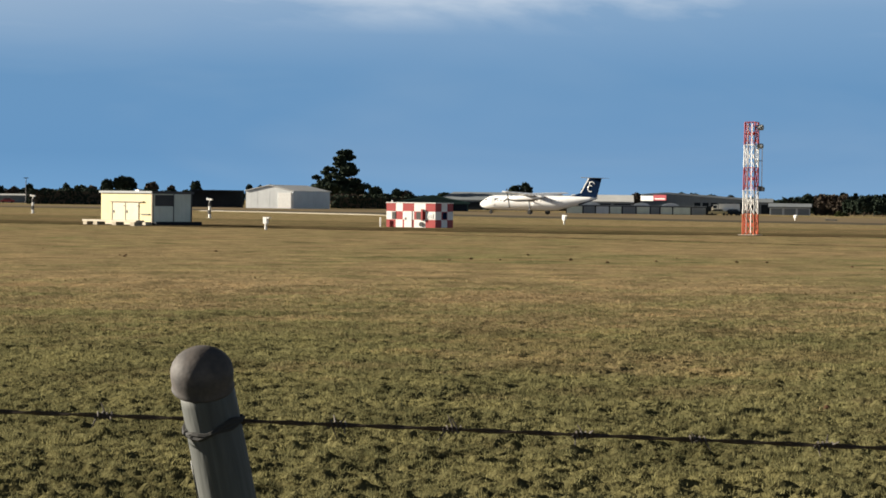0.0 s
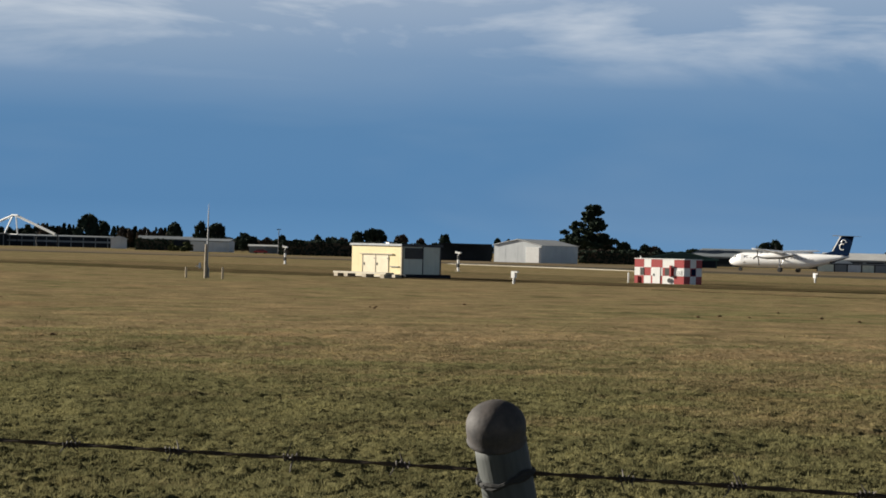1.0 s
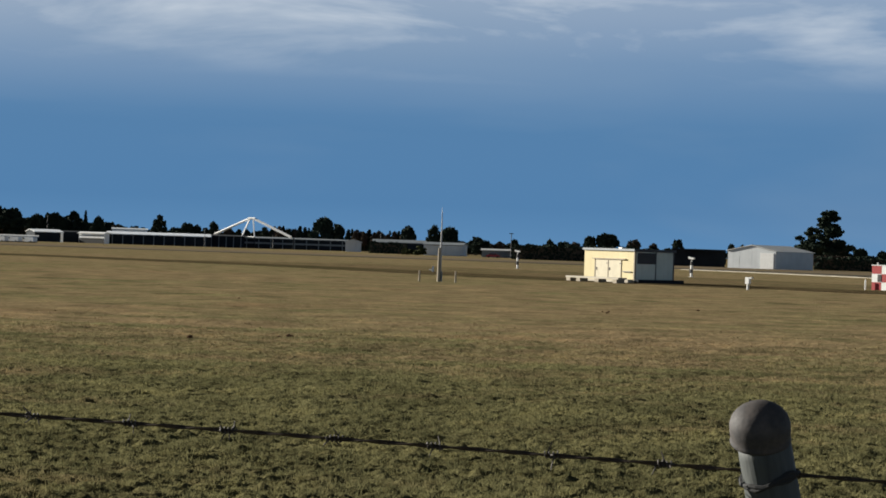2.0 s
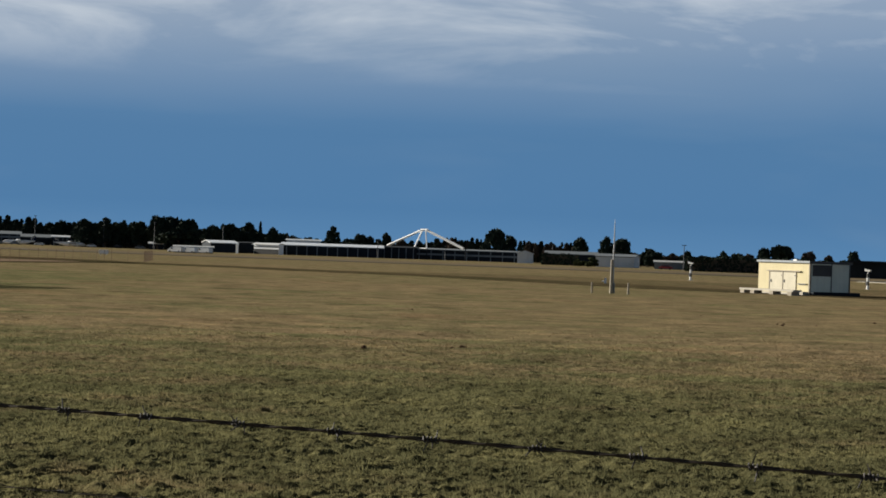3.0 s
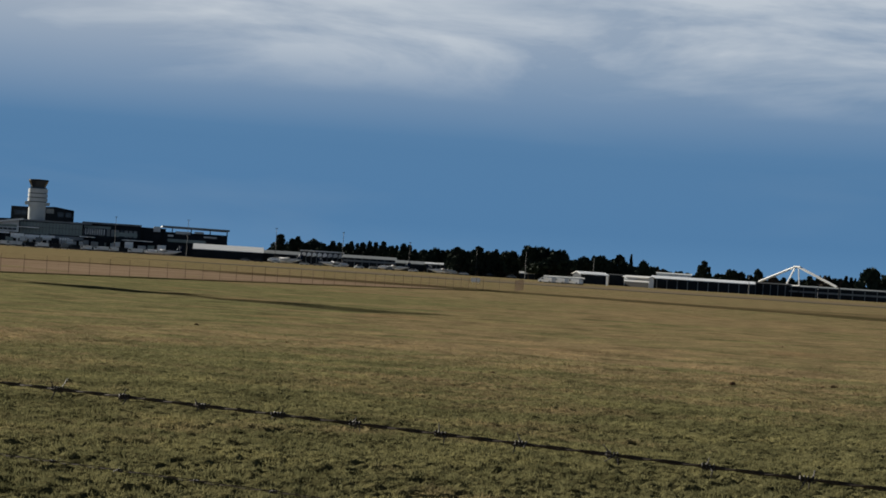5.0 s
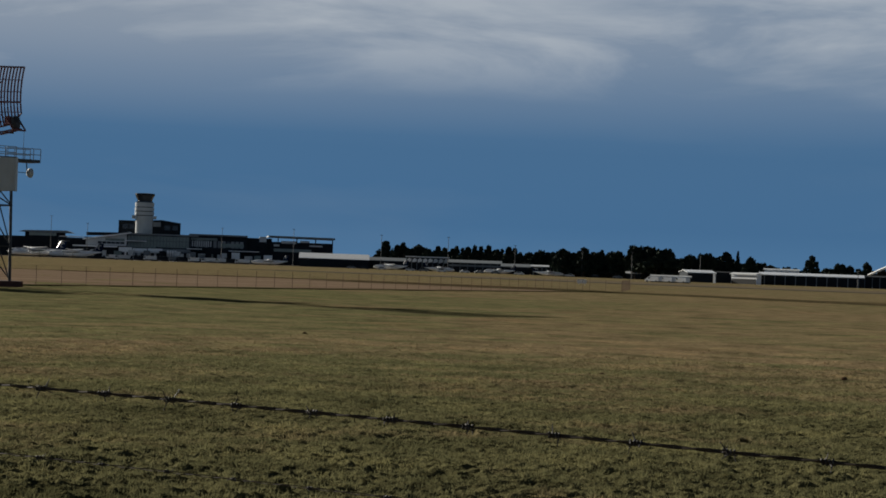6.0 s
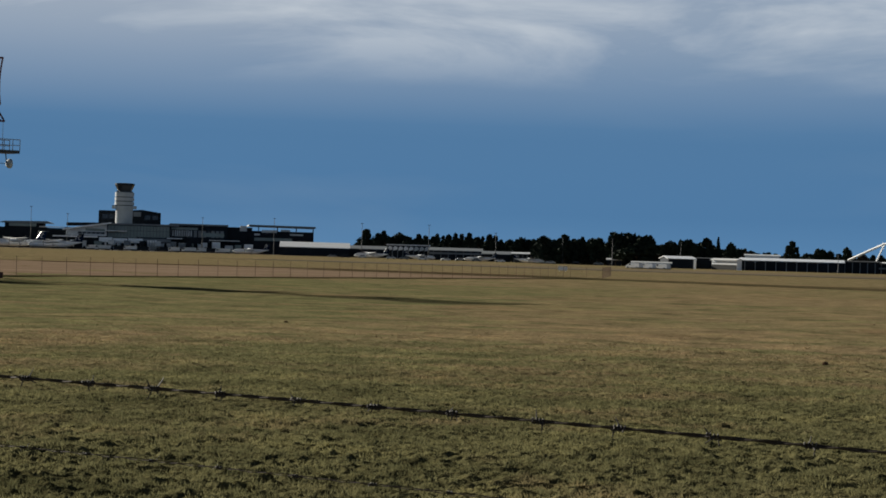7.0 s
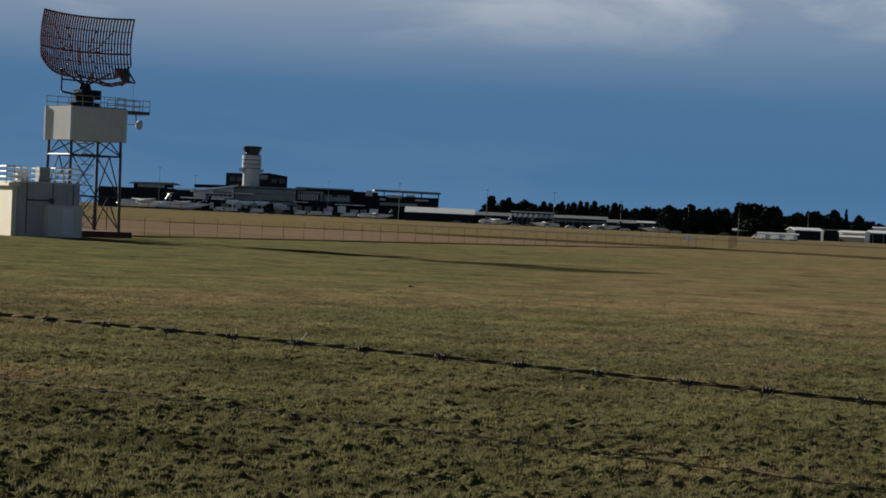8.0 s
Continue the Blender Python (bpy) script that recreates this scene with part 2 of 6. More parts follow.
EARTH = material("dark_earth", (0.10, 0.058, 0.036), (0.06, 0.036, 0.024), 0.95, scale=6.0, bump=0.3, gloss=0.0)
BARK = material("bark", (0.10, 0.075, 0.05), (0.06, 0.045, 0.03), 0.95, scale=0.5, bump=0.4)
LEAF_DARK = leaf_material("dark_evergreen_leaf", (0.014, 0.022, 0.018), (0.032, 0.044, 0.028))
LEAF_OLIVE = leaf_material("olive_leaf", (0.032, 0.042, 0.016), (0.062, 0.068, 0.026))
LEAF_BROWN = leaf_material("brown_bare_twigs", (0.050, 0.040, 0.032), (0.085, 0.068, 0.052))


# ---- mesh helpers ----
class Shape:
    """Vertices and faces of one mesh, gathered piece by piece."""

    def __init__(self):
        self.v, self.f = [], []

    def faces(self, verts, faces):
        o = len(self.v)
        self.v += [tuple(p) for p in verts]
        self.f += [tuple(i + o for i in face) for face in faces]
        return self

    def box(self, x0, y0, z0, x1, y1, z1, m=None):
        c = [(x, y, z) for z in (z0, z1) for y in (y0, y1) for x in (x0, x1)]
        if m is not None:
            c = [m @ Vector(p) for p in c]
        return self.faces(c, [(0, 2, 3, 1), (4, 5, 7, 6), (0, 1, 5, 4), (2, 6, 7, 3), (0, 4, 6, 2), (1, 3, 7, 5)])

    def rod(self, a, b, r0, r1=None, n=8, caps=True):
        a, b = Vector(a), Vector(b)
        r1 = r0 if r1 is None else r1
        q = (b - a).to_track_quat("Z", "Y")
        ring = [q @ Vector((math.cos(i * math.tau / n), math.sin(i * math.tau / n), 0)) for i in range(n)]
        verts = [a + p * r0 for p in ring] + [b + p * r1 for p in ring]
        faces = [(i, (i + 1) % n, n + (i + 1) % n, n + i) for i in range(n)]
        if caps:
            faces += [tuple(range(n - 1, -1, -1)), tuple(range(n, 2 * n))]
        return self.faces(verts, faces)

    def tube(self, path, r, n=6):
        path = [Vector(p) for p in path]
        verts, faces = [], []
        for i, p in enumerate(path):
            way = path[min(i + 1, len(path) - 1)] - path[max(i - 1, 0)]
            q = way.to_track_quat("Z", "Y")
            verts += [p + q @ Vector((math.cos(j * math.tau / n) * r, math.sin(j * math.tau / n) * r, 0)) for j in range(n)]
        for i in range(len(path) - 1):
            faces += [(i * n + j, i * n + (j + 1) % n, (i + 1) * n + (j + 1) % n, (i + 1) * n + j) for j in range(n)]
        faces += [tuple(range(n - 1, -1, -1)), tuple(range((len(path) - 1) * n, len(path) * n))]
        return self.faces(verts, faces)

    def lathe(self, rings, n=16, m=None):
        """rings: (radius, height) along z; m turns and places the result."""
        verts, faces = [], []
        for r, z in rings:
            verts += [Vector((r * math.cos(j * math.tau / n), r * math.sin(j * math.tau / n), z)) for j in range(n)]
        for i in range(len(rings) - 1):
            faces += [(i * n + j, i * n + (j + 1) % n, (i + 1) * n + (j + 1) % n, (i + 1) * n + j) for j in range(n)]
        faces += [tuple(range(n - 1, -1, -1)), tuple(range((len(rings) - 1) * n, len(rings) * n))]
        return self.faces([m @ p for p in verts] if m is not None else verts, faces)

    def prism(self, outline, y0, y1):
        """An outline in x and z, drawn out along y."""
        n = len(outline)
        verts = [(x, y0, z) for x, z in outline] + [(x, y1, z) for x, z in outline]
        return self.faces(verts, [tuple(range(n)), tuple(range(2 * n - 1, n - 1, -1))] + [(i, n + i, n + (i + 1) % n, (i + 1) % n) for i in range(n)])

    def mesh(self, name, mat, smooth=False):
        me = bpy.data.meshes.new(name)
        me.from_pydata(self.v, [], self.f)
        me.materials.append(mat)
        me.update()
        if smooth:
            me.shade_smooth()
        bm = bmesh.new()
        bm.from_mesh(me)
        bmesh.ops.recalc_face_normals(bm, faces=bm.faces)
        bm.to_mesh(me)
        bm.free()
        return me


def part(name, shape, mat, parent, label="", smooth=False, at=None):
    ob = new(name, shape.mesh(name, mat, smooth) if isinstance(shape, Shape) else shape)
    ob.parent = parent
    if at is not None:
        ob.matrix_basis = at
    return tagged(ob, label)


def spot(az, d, z=0.0):
    return Vector((d * math.sin(radians(az)), d * math.cos(radians(az)), z))


def placed(az, d, turn=0.0, z=0.0):
    """A pose on the ground, its -y side towards the path of the camera, then turned."""
    return pose(*spot(az, d, z), 0, 0, turn - az)


def thing(name, m, label, category, group="", kind=""):
    ob = new(name)
    ob.matrix_basis = m
    ob.empty_display_size = 0.2
    return tagged(ob, label, category, group, kind)


def solid(name, shape, mat, m, label, category="", group="", kind="", smooth=False):
    ob = new(name, shape.mesh(name, mat, smooth))
    ob.matrix_basis = m
    return tagged(ob, label, category, group, kind)


# ---- ground ----
def lump(p, d):
    """The relief of the turf: broad swells, hummocks, tufts and small clods, the finer ones only where the field lies near."""
    def near(reach):
        return 1.0 / (1.0 + (d / reach) ** 4)
    return (0.10 * noise.noise(p * 0.13) / (1.0 + (d / 230) ** 2) + 0.05 * noise.noise(p * 0.35) * near(170) + 0.035 * noise.noise(p * 1.4) * near(95)
            + 0.035 * noise.noise(p * 3.3) * near(85) + 0.068 * noise.noise(p * 6.2) * near(64) + 0.062 * noise.noise(p * 9.5) * near(46))


def build_ground():
    azs = [-180 + i * 6 for i in range(25)] + [-30 + i * 0.145 for i in range(467)] + [37.8 + i * 5.47 for i in range(26)]
    ds = [0.3, 1, 2, 4, 7, 10, 13, 16]
    while ds[-1] < 4800:
        d = ds[-1]
        ds.append(d * (1.0029 if d < 62 else 1.007 if d < 150 else 1.025))
    verts, faces = [(0, 0, 0)], []
    for d in ds:
        for az in azs:
            p = spot(az, d)
            verts.append((p.x, p.y, lump(p, d) if 12 < d < 350 and -31 < az < 39 else 0.0))
    n = len(azs)
    for i in range(len(ds) - 1):
        for j in range(n):
            a, b = 1 + i * n + j, 1 + i * n + (j + 1) % n
            faces.append((a, b, b + n, a + n))
    faces += [(0, 1 + (j + 1) % n, 1 + j) for j in range(n)]
    me = bpy.data.meshes.new("ground")
    me.from_pydata(verts, [], faces)
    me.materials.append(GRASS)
    me.shade_smooth()
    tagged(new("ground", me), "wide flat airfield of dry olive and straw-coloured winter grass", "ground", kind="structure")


def build_grass():
    """Tufts of short narrow blades: dense where the field lies nearest, fewer and broader with distance."""
    rng = np.random.default_rng(3)
    per = 7
    roots, size = [], []
    for d0, d1, count in ((16.5, 24, 40000), (24, 34, 52000), (34, 46, 44000), (46, 64, 36000), (64, 80, 12000)):
        ds = np.sqrt(rng.uniform(d0 * d0, d1 * d1, count))
        azs = rng.uniform(-28, 36, count)
        for d, az, chance in zip(ds.tolist(), azs.tolist(), rng.random(count).tolist()):
            c = spot(az, d)
            tall = noise.noise(c * 7.0)
            if tall < -0.08 or chance < (d - 44) / 36:
                continue
            lush = noise.noise(c * 0.9) + 0.6 * noise.noise(c * 2.6) + 0.5 * noise.noise(c * 0.22)
            roots.append((c.x, c.y, lump(c, d) - 0.004, d))
            size.append((0.018 + 0.020 * max(lush + 0.5, 0) + 0.075 * max(tall, 0)) * min(1.0, 56 / d))
    root = np.repeat(np.array(roots), per, axis=0)
    reach = np.repeat(np.array(size), per)
    n = len(root)
    a, b = rng.uniform(0, math.tau, n), rng.uniform(0, math.tau, n)
    r = rng.uniform(0.0, 0.06, n) * (1 + 0.012 * root[:, 3])
    w = 0.0048 * (root[:, 3] / 18) * rng.uniform(0.6, 1.5, n)
    h, lean = reach * rng.uniform(0.5, 1.3, n), reach * rng.uniform(0.1, 0.9, n)
    x, y, z = root[:, 0] + r * np.cos(a), root[:, 1] + r * np.sin(a), root[:, 2]
    verts = np.empty((n, 3, 3))
    verts[:, 0] = np.stack([x - w * np.cos(b), y - w * np.sin(b), z], 1)
    verts[:, 1] = np.stack([x + w * np.cos(b), y + w * np.sin(b), z], 1)
    verts[:, 2] = np.stack([x + lean * np.cos(a), y + lean * np.sin(a), z + h], 1)
    me = bpy.data.meshes.new("grass")
    me.from_pydata(verts.reshape(-1, 3).tolist(), [], np.arange(3 * n).reshape(-1, 3).tolist())
    me.materials.append(BLADES)
    tagged(new("grass", me), "short dry tufts of olive and straw-coloured grass", "grass", kind="stuff")


def sheet(name, outline, z, mat, label, category):
    shape = Shape().faces([(x, y, z) for x, y in outline] + [(x, y, z - 0.3) for x, y in outline],
                          [tuple(range(len(outline)))] + [(i, i + len(outline), (i + 1) % len(outline) + len(outline), (i + 1) % len(outline)) for i in range(len(outline))])
    solid(name, shape, mat, Matrix(), label, category, kind="structure")


build_ground()
build_grass()
RUN = Vector((-0.67, 0.742, 0)).normalized()       # the airliner's heading
MID = spot(22.0, 436, -0.45)


def belt(name, line, near, far, z, mat, label, category):
    """A strip that follows a line over the ground, between two offsets to its far side."""
    pts = [Vector((x, y, 0)) for x, y in line]
    sides = []
    for i, p in enumerate(pts):
        t = (pts[min(i + 1, len(pts) - 1)] - pts[max(i - 1, 0)]).normalized()
        n = Vector((-t.y, t.x, 0))
        sides.append((p + n * near, p + n * far))
    shape = Shape()
    for (a, b), (c, d) in zip(sides, sides[1:]):
        shape.faces([(p.x, p.y, z) for p in (a, b, d, c)], [(0, 1, 2, 3)])
    shape.faces([(p.x, p.y, h) for p in [s[0] for s in sides] for h in (z, z - 0.3)], [(2 * i, 2 * i + 1, 2 * i + 3, 2 * i + 2) for i in range(len(sides) - 1)])
    solid(name, shape, mat, Matrix(), label, category, kind="structure")


EDGE = [(-160, 560), (-60, 515), (10, 490), (60, 468), (92, 438), (110, 400), (124, 345), (140, 300), (161, 262), (190, 205), (240, 110)]
# a flat dark brown strip follows the runway's near edge
belt("runway_verge", EDGE, -8, 20, 0.03, VERGE_DARK, "dark strip along the near edge of the runway", "runway verge")
belt("runway", EDGE, 20, 120, 0.02, TARMAC, "wide worn grey tarmac runway across the airfield", "runway")
belt("runway_edge", [(101, 418), (108, 400), (114, 375), (118, 358)], -5, -2, 0.04, CONCRETE, "pale concrete kerb strip beside the runway", "runway edge")
belt("runway_edge", [(104, 404), (110, 385), (116, 360), (121, 338)], -12, -10.4, 0.06, CONCRETE, "pale concrete kerb strip beside the runway", "runway edge")
belt("drain_strip", [(-70, 300), (-22, 276), (10, 245), (32, 203), (50, 186), (68, 172), (100, 160)], -8, 8, 0.05, DARK_TURF, "band of darker damp turf across the field", "turf")
belt("field_verge", [(-10, 262), (10, 245), (32, 203), (50, 186), (68, 172), (100, 160), (150, 142)], 8, 52, 0.04, OLIVE_TURF, "duller olive turf between the field and the runway", "turf")
belt("wheel_track", [(66, 206), (78, 183), (92, 152), (112, 105)], -0.9, 0.9, 0.06, DARK_TURF, "dark wheel track in the turf", "wheel track")
belt("wheel_track", [(52, 155), (62, 137), (72, 117), (84, 95)], -0.5, 0.5, 0.06, DARK_TURF, "dark wheel track in the turf", "wheel track")
sheet("dirt", [(-31, 287), (-40, 243), (-48, 212), (-57, 180), (-66, 150), (-95, 100), (-150, 140), (-170, 290), (-115, 300), (-63, 307), (-46, 300)], 0.02, DIRT, "broad strip of bare pinkish tan earth", "bare earth")
belt("dirt_edge", [(-66, 150), (-57, 180), (-48, 212), (-40, 243), (-31, 287)], -2.6, 0.4, 0.05, DARK_TURF, "dark rank turf along the edge of the bare earth", "turf")
belt("dirt_streak", [(-112, 296), (-92, 312), (-72, 314), (-52, 305), (-40, 297)], -3, 3, 0.06, EARTH, "dark red brown rut in the bare earth", "rut")
# flat dark strip along the far edge of the earth
belt("dirt_bank", [(-40, 296), (-46, 301), (-63, 308), (-115, 301), (-170, 291)], -9, 1, 0.03, DARK_TURF, "dark flat strip behind the bare earth", "turf")
sheet("apron", [(-520, 1000), (-120, 1090), (60, 1000), (60, 1300), (-560, 1320)], 0.03, TARMAC, "wide grey aircraft apron before the terminal", "apron")


# ---- near fence: leaning post and barbed wire ----
WIRE_FROM, WIRE_WAY, WIRE_STEP = Vector((0.503, 2.088, 2.379)), Vector((math.sin(radians(-67.13)), math.cos(radians(-67.13)), math.tan(radians(1.14)))), 0.1188


def wire_at(k, drop=0.0):
    return WIRE_FROM + WIRE_WAY * (k * WIRE_STEP) + Vector((0, 0, -6.5e-5 * k * k - drop))


def build_fence_post():
    top = Vector((0.4845, 2.090, 2.4495))
    foot = Vector((1.02, 2.20, 0.0))
    axis = (top - foot).normalized()
    m = Matrix.Translation(foot) @ axis.to_track_quat("Z", "Y").to_matrix().to_4x4()
    post = thing("fence_post", m, "leaning dull grey steel fence post with a domed brown cap", "fence post")
    length = (top - foot).length
    part("pipe", Shape().lathe([(0.0285, -0.35), (0.0283, length * 0.5), (0.0280, length - 0.12), (0.0276, length - 0.055), (0.0270, length - 0.03)], 32), POST_STEEL, post, smooth=True)
    c = length
    # the cap sits askew and nods towards the road
    dome = [(0.0280, -0.0545), (0.0306, -0.0540), (0.0314, -0.0515), (0.0306, -0.0492), (0.0306, -0.0440), (0.0312, -0.0370), (0.0313, -0.0310), (0.0307, -0.0250), (0.0290, -0.0190), (0.0260, -0.0135), (0.0220, -0.0088), (0.0170, -0.0048), (0.0110, -0.0019), (0.005, -0.0004), (0.0006, 0.0)]
    nod = (m.to_3x3().inverted() @ Vector((-0.16, -0.36, 0.92))).to_track_quat("Z", "Y").to_matrix().to_4x4()
    slip = m.to_3x3().inverted() @ Vector((-0.0034, 0, 0))
    part("cap", Shape().lathe([(r, 0.80 * (z + 0.0545)) for r, z in dome], 40, Matrix.Translation(slip + Vector((0, 0, c - 0.0405))) @ nod), CAP_STEEL, post, "domed brown grey steel cap", smooth=True)
    seam = [Vector((0.0281 * math.cos(-2.2 + 0.10 * math.sin(i * 1.3)), 0.0281 * math.sin(-2.2 + 0.10 * math.sin(i * 1.3)), c - 0.11 - 0.03 * i)) for i in range(16)]
    part("weld_seam", Shape().tube(seam, 0.0022, 5), POST_STEEL, post, smooth=True)
    turns = []
    for i in range(61):
        f = i * 2.3 * math.tau / 60
        turns.append(Vector((0.0294 * math.cos(f), 0.0294 * math.sin(f), c - 0.0765 - 0.0020 * f / math.tau + 0.0030 * math.sin(2 * f + 0.6) + 0.0016 * math.sin(5.3 * f))))
    tail = turns[-1]
    turns += [tail + Vector((0.004, -0.005, -0.002)), tail + Vector((0.010, -0.006, -0.007))]
    part("wire_tie", Shape().tube(turns, 0.0026, 6), RUBBER, post, "dark rusty tie wire twisted round the post")
    return post


def build_barbed_wire(drop, first, last, label, gauge=1.0, spike=1.0):
    wire = thing("barbed_wire", Matrix.Translation(wire_at(0, drop)), label, "barbed wire", "strands of the fence")
    origin = wire_at(0, drop)
    for phase in (0.0, math.pi):
        path = []
        for i in range(int((last - first) * 8) + 1):
            k = first + i / 8
            a = k * 7.6 + phase
            path.append(wire_at(k, drop) - origin + Vector((0.0, 0.0013 * math.cos(a), 0.0013 * math.sin(a))))
        part("strand", Shape().tube(path, 0.0013 * gauge, 5), WIRE, wire)
    rng = random.Random(5)
    for k in range(first + 1, last):
        if k == 0:
            continue
        p = wire_at(k + rng.uniform(-0.05, 0.05), drop) - origin
        q = WIRE_WAY.to_track_quat("X", "Z")
        turn = rng.uniform(0, math.tau)
        reach = 0.0125 * spike * rng.uniform(0.75, 1.35)
        coil = [p + q @ Vector((spike * (-0.009 + 0.018 * i / 26), 0.0034 * spike * math.cos(turn + i * 0.95), 0.0034 * spike * math.sin(turn + i * 0.95))) for i in range(27)]
        shape = Shape().tube(coil, 0.0011, 4)
        for s in range(4):
            a = turn + s * math.pi / 2 + rng.uniform(-0.3, 0.3)
            base = p + q @ Vector((-0.006 + 0.004 * s, 0, 0))
            tip = p + q @ Vector((-0.006 + 0.004 * s + rng.uniform(-0.008, 0.008), reach * math.cos(a), reach * math.sin(a)))
            shape.rod(base, tip, 0.0012 * spike, 0.0005 * spike, 5)
        part("barb", shape, BARB, wire)


build_fence_post()
build_barbed_wire(0.0, -10, 26, "rusty barbed wire strung tight along the fence top")
build_barbed_wire(0.097, -10, 26, "lower strand of rusty barbed wire on the fence", 0.5, 0.45)


# ---- equipment shed ----
def build_shed():
    shed = thing("equipment_shed", placed(11.79, 193.5, 0), "small cream yellow equipment shed with a grey flat roof", "shed")
    a = 52.0
    lx, ly = 7.5, 4.5
    # local frame: the near corner at the origin, the yellow side running left and away
    turn = Matrix.Rotation(radians(180 - a), 4, "Z")      # x runs along the yellow side, y along the grey side
    h = 2.95

    def put(name, shape, mat, parent=shed, label=""):
        return part(name, shape, mat, parent, label, at=turn if parent is shed else None)

    # with this turn, -y of the local frame looks to the right and away, so the grey side runs along -y
    put("plinth", Shape().box(-0.15, -ly - 0.15, -0.2, lx + 0.1, 0.15, 0.22), CONCRETE, label="grey concrete plinth")
    put("long_wall", Shape().box(0, -0.15, 0.22, lx, 0, h), YELLOW, label="sunlit cream yellow wall")
    put("end_wall", Shape().box(0, -ly, 0.22, 0.15, -0.15, h), SHED_GREY, label="grey green steel wall in shade")
    put("back_wall", Shape().box(0.15, -ly, 0.22, lx, -ly + 0.15, h), YELLOW)
    put("far_wall", Shape().box(lx - 0.15, -ly + 0.15, 0.22, lx, -0.15, h), YELLOW)
    put("roof", Shape().box(-0.12, -ly - 0.12, h, lx + 0.12, 0.12, h + 0.12), ROOF_STEEL, label="flat grey steel roof")
    put("fascia", Shape().box(-0.14, 0.12, h - 0.06, lx + 0.14, 0.16, h + 0.13), GREY_CLAD)
    put("fascia", Shape().box(-0.16, -ly - 0.14, h - 0.10, -0.12, 0.12, h + 0.13), DARK_STEEL)
    for x0, x1 in ((1.9, 3.75), (3.85, 5.7)):
        door = put("door", Shape().box(x0, 0.0, 0.30, x1, 0.06, 2.05), DOOR, label="beige double door leaf")
        part("handle", Shape().box(x1 - 0.22, 0.06, 1.1, x1 - 0.14, 0.11, 1.35), DARK_STEEL, door)
        part("hinge", Shape().box(x0 - 0.03, 0.06, 1.7, x0 + 0.2, 0.08, 1.78), DARK_STEEL, door)
    put("lintel", Shape().box(1.2, 0.0, 2.08, 6.1, 0.16, 2.18), TIMBER)
    put("door_jamb", Shape().box(3.76, 0.0, 0.30, 3.84, 0.09, 2.08), TIMBER)
    put("door_jamb", Shape().box(5.72, 0.0, 0.30, 5.82, 0.09, 2.08), TIMBER)
    put("bracket", Shape().box(0.35, 0.0, 0.98, 1.6, 0.12, 1.06), DARK_STEEL)
    put("corner_post", Shape().box(-0.04, -0.16, 0.22, 0.10, 0.04, h), TIMBER)
    put("louvre", Shape().box(-0.04, -2.35, 1.75, 0.0, -0.3, h - 0.2), BLACK, label="dark louvred opening")
    put("seam", Shape().box(-0.05, -2.45, 0.22, 0.0, -2.38, h - 0.05), DARK_STEEL)
    put("corner_post", Shape().box(-0.04, -ly - 0.02, 0.22, 0.06, -ly + 0.1, h), DARK_STEEL)
    put("skirt", Shape().box(-0.75, -ly - 0.6, -0.1, -0.16, 0.1, 0.36), DARK_CLAD, label="dark skirting bank")
    put("step", Shape().box(-0.1, 0.17, -0.1, 1.7, 0.8, 0.34), CONCRETE, label="pale concrete step")
    put("roof_vent", Shape().box(2.7, -1.0, h + 0.1, 3.2, -0.6, h + 0.24), WHITE)
    return shed


build_shed()


def build_platform():
    """Low timber walkway in front of the shed's doors."""
    deck = thing("timber_walkway", placed(11.37, 189.6, 0), "low weathered timber walkway on blocks beside the shed", "walkway")
    turn = pose(0, 0, 0, 0, 0, 180 - 50)
    for i in range(4):
        part("plank", Shape().box(0.0 + 0.02 * i, -0.26 * i - 0.24, 0.34, 7.4 + 0.1 * (i % 2), -0.26 * i, 0.50), CONCRETE, deck, at=turn)
    for x in (0.5, 3.0, 5.6, 7.0):
        part("block", Shape().box(x - 0.30, -0.9, -0.1, x + 0.25, 0.02, 0.34), TIMBER, deck, at=turn)


build_platform()


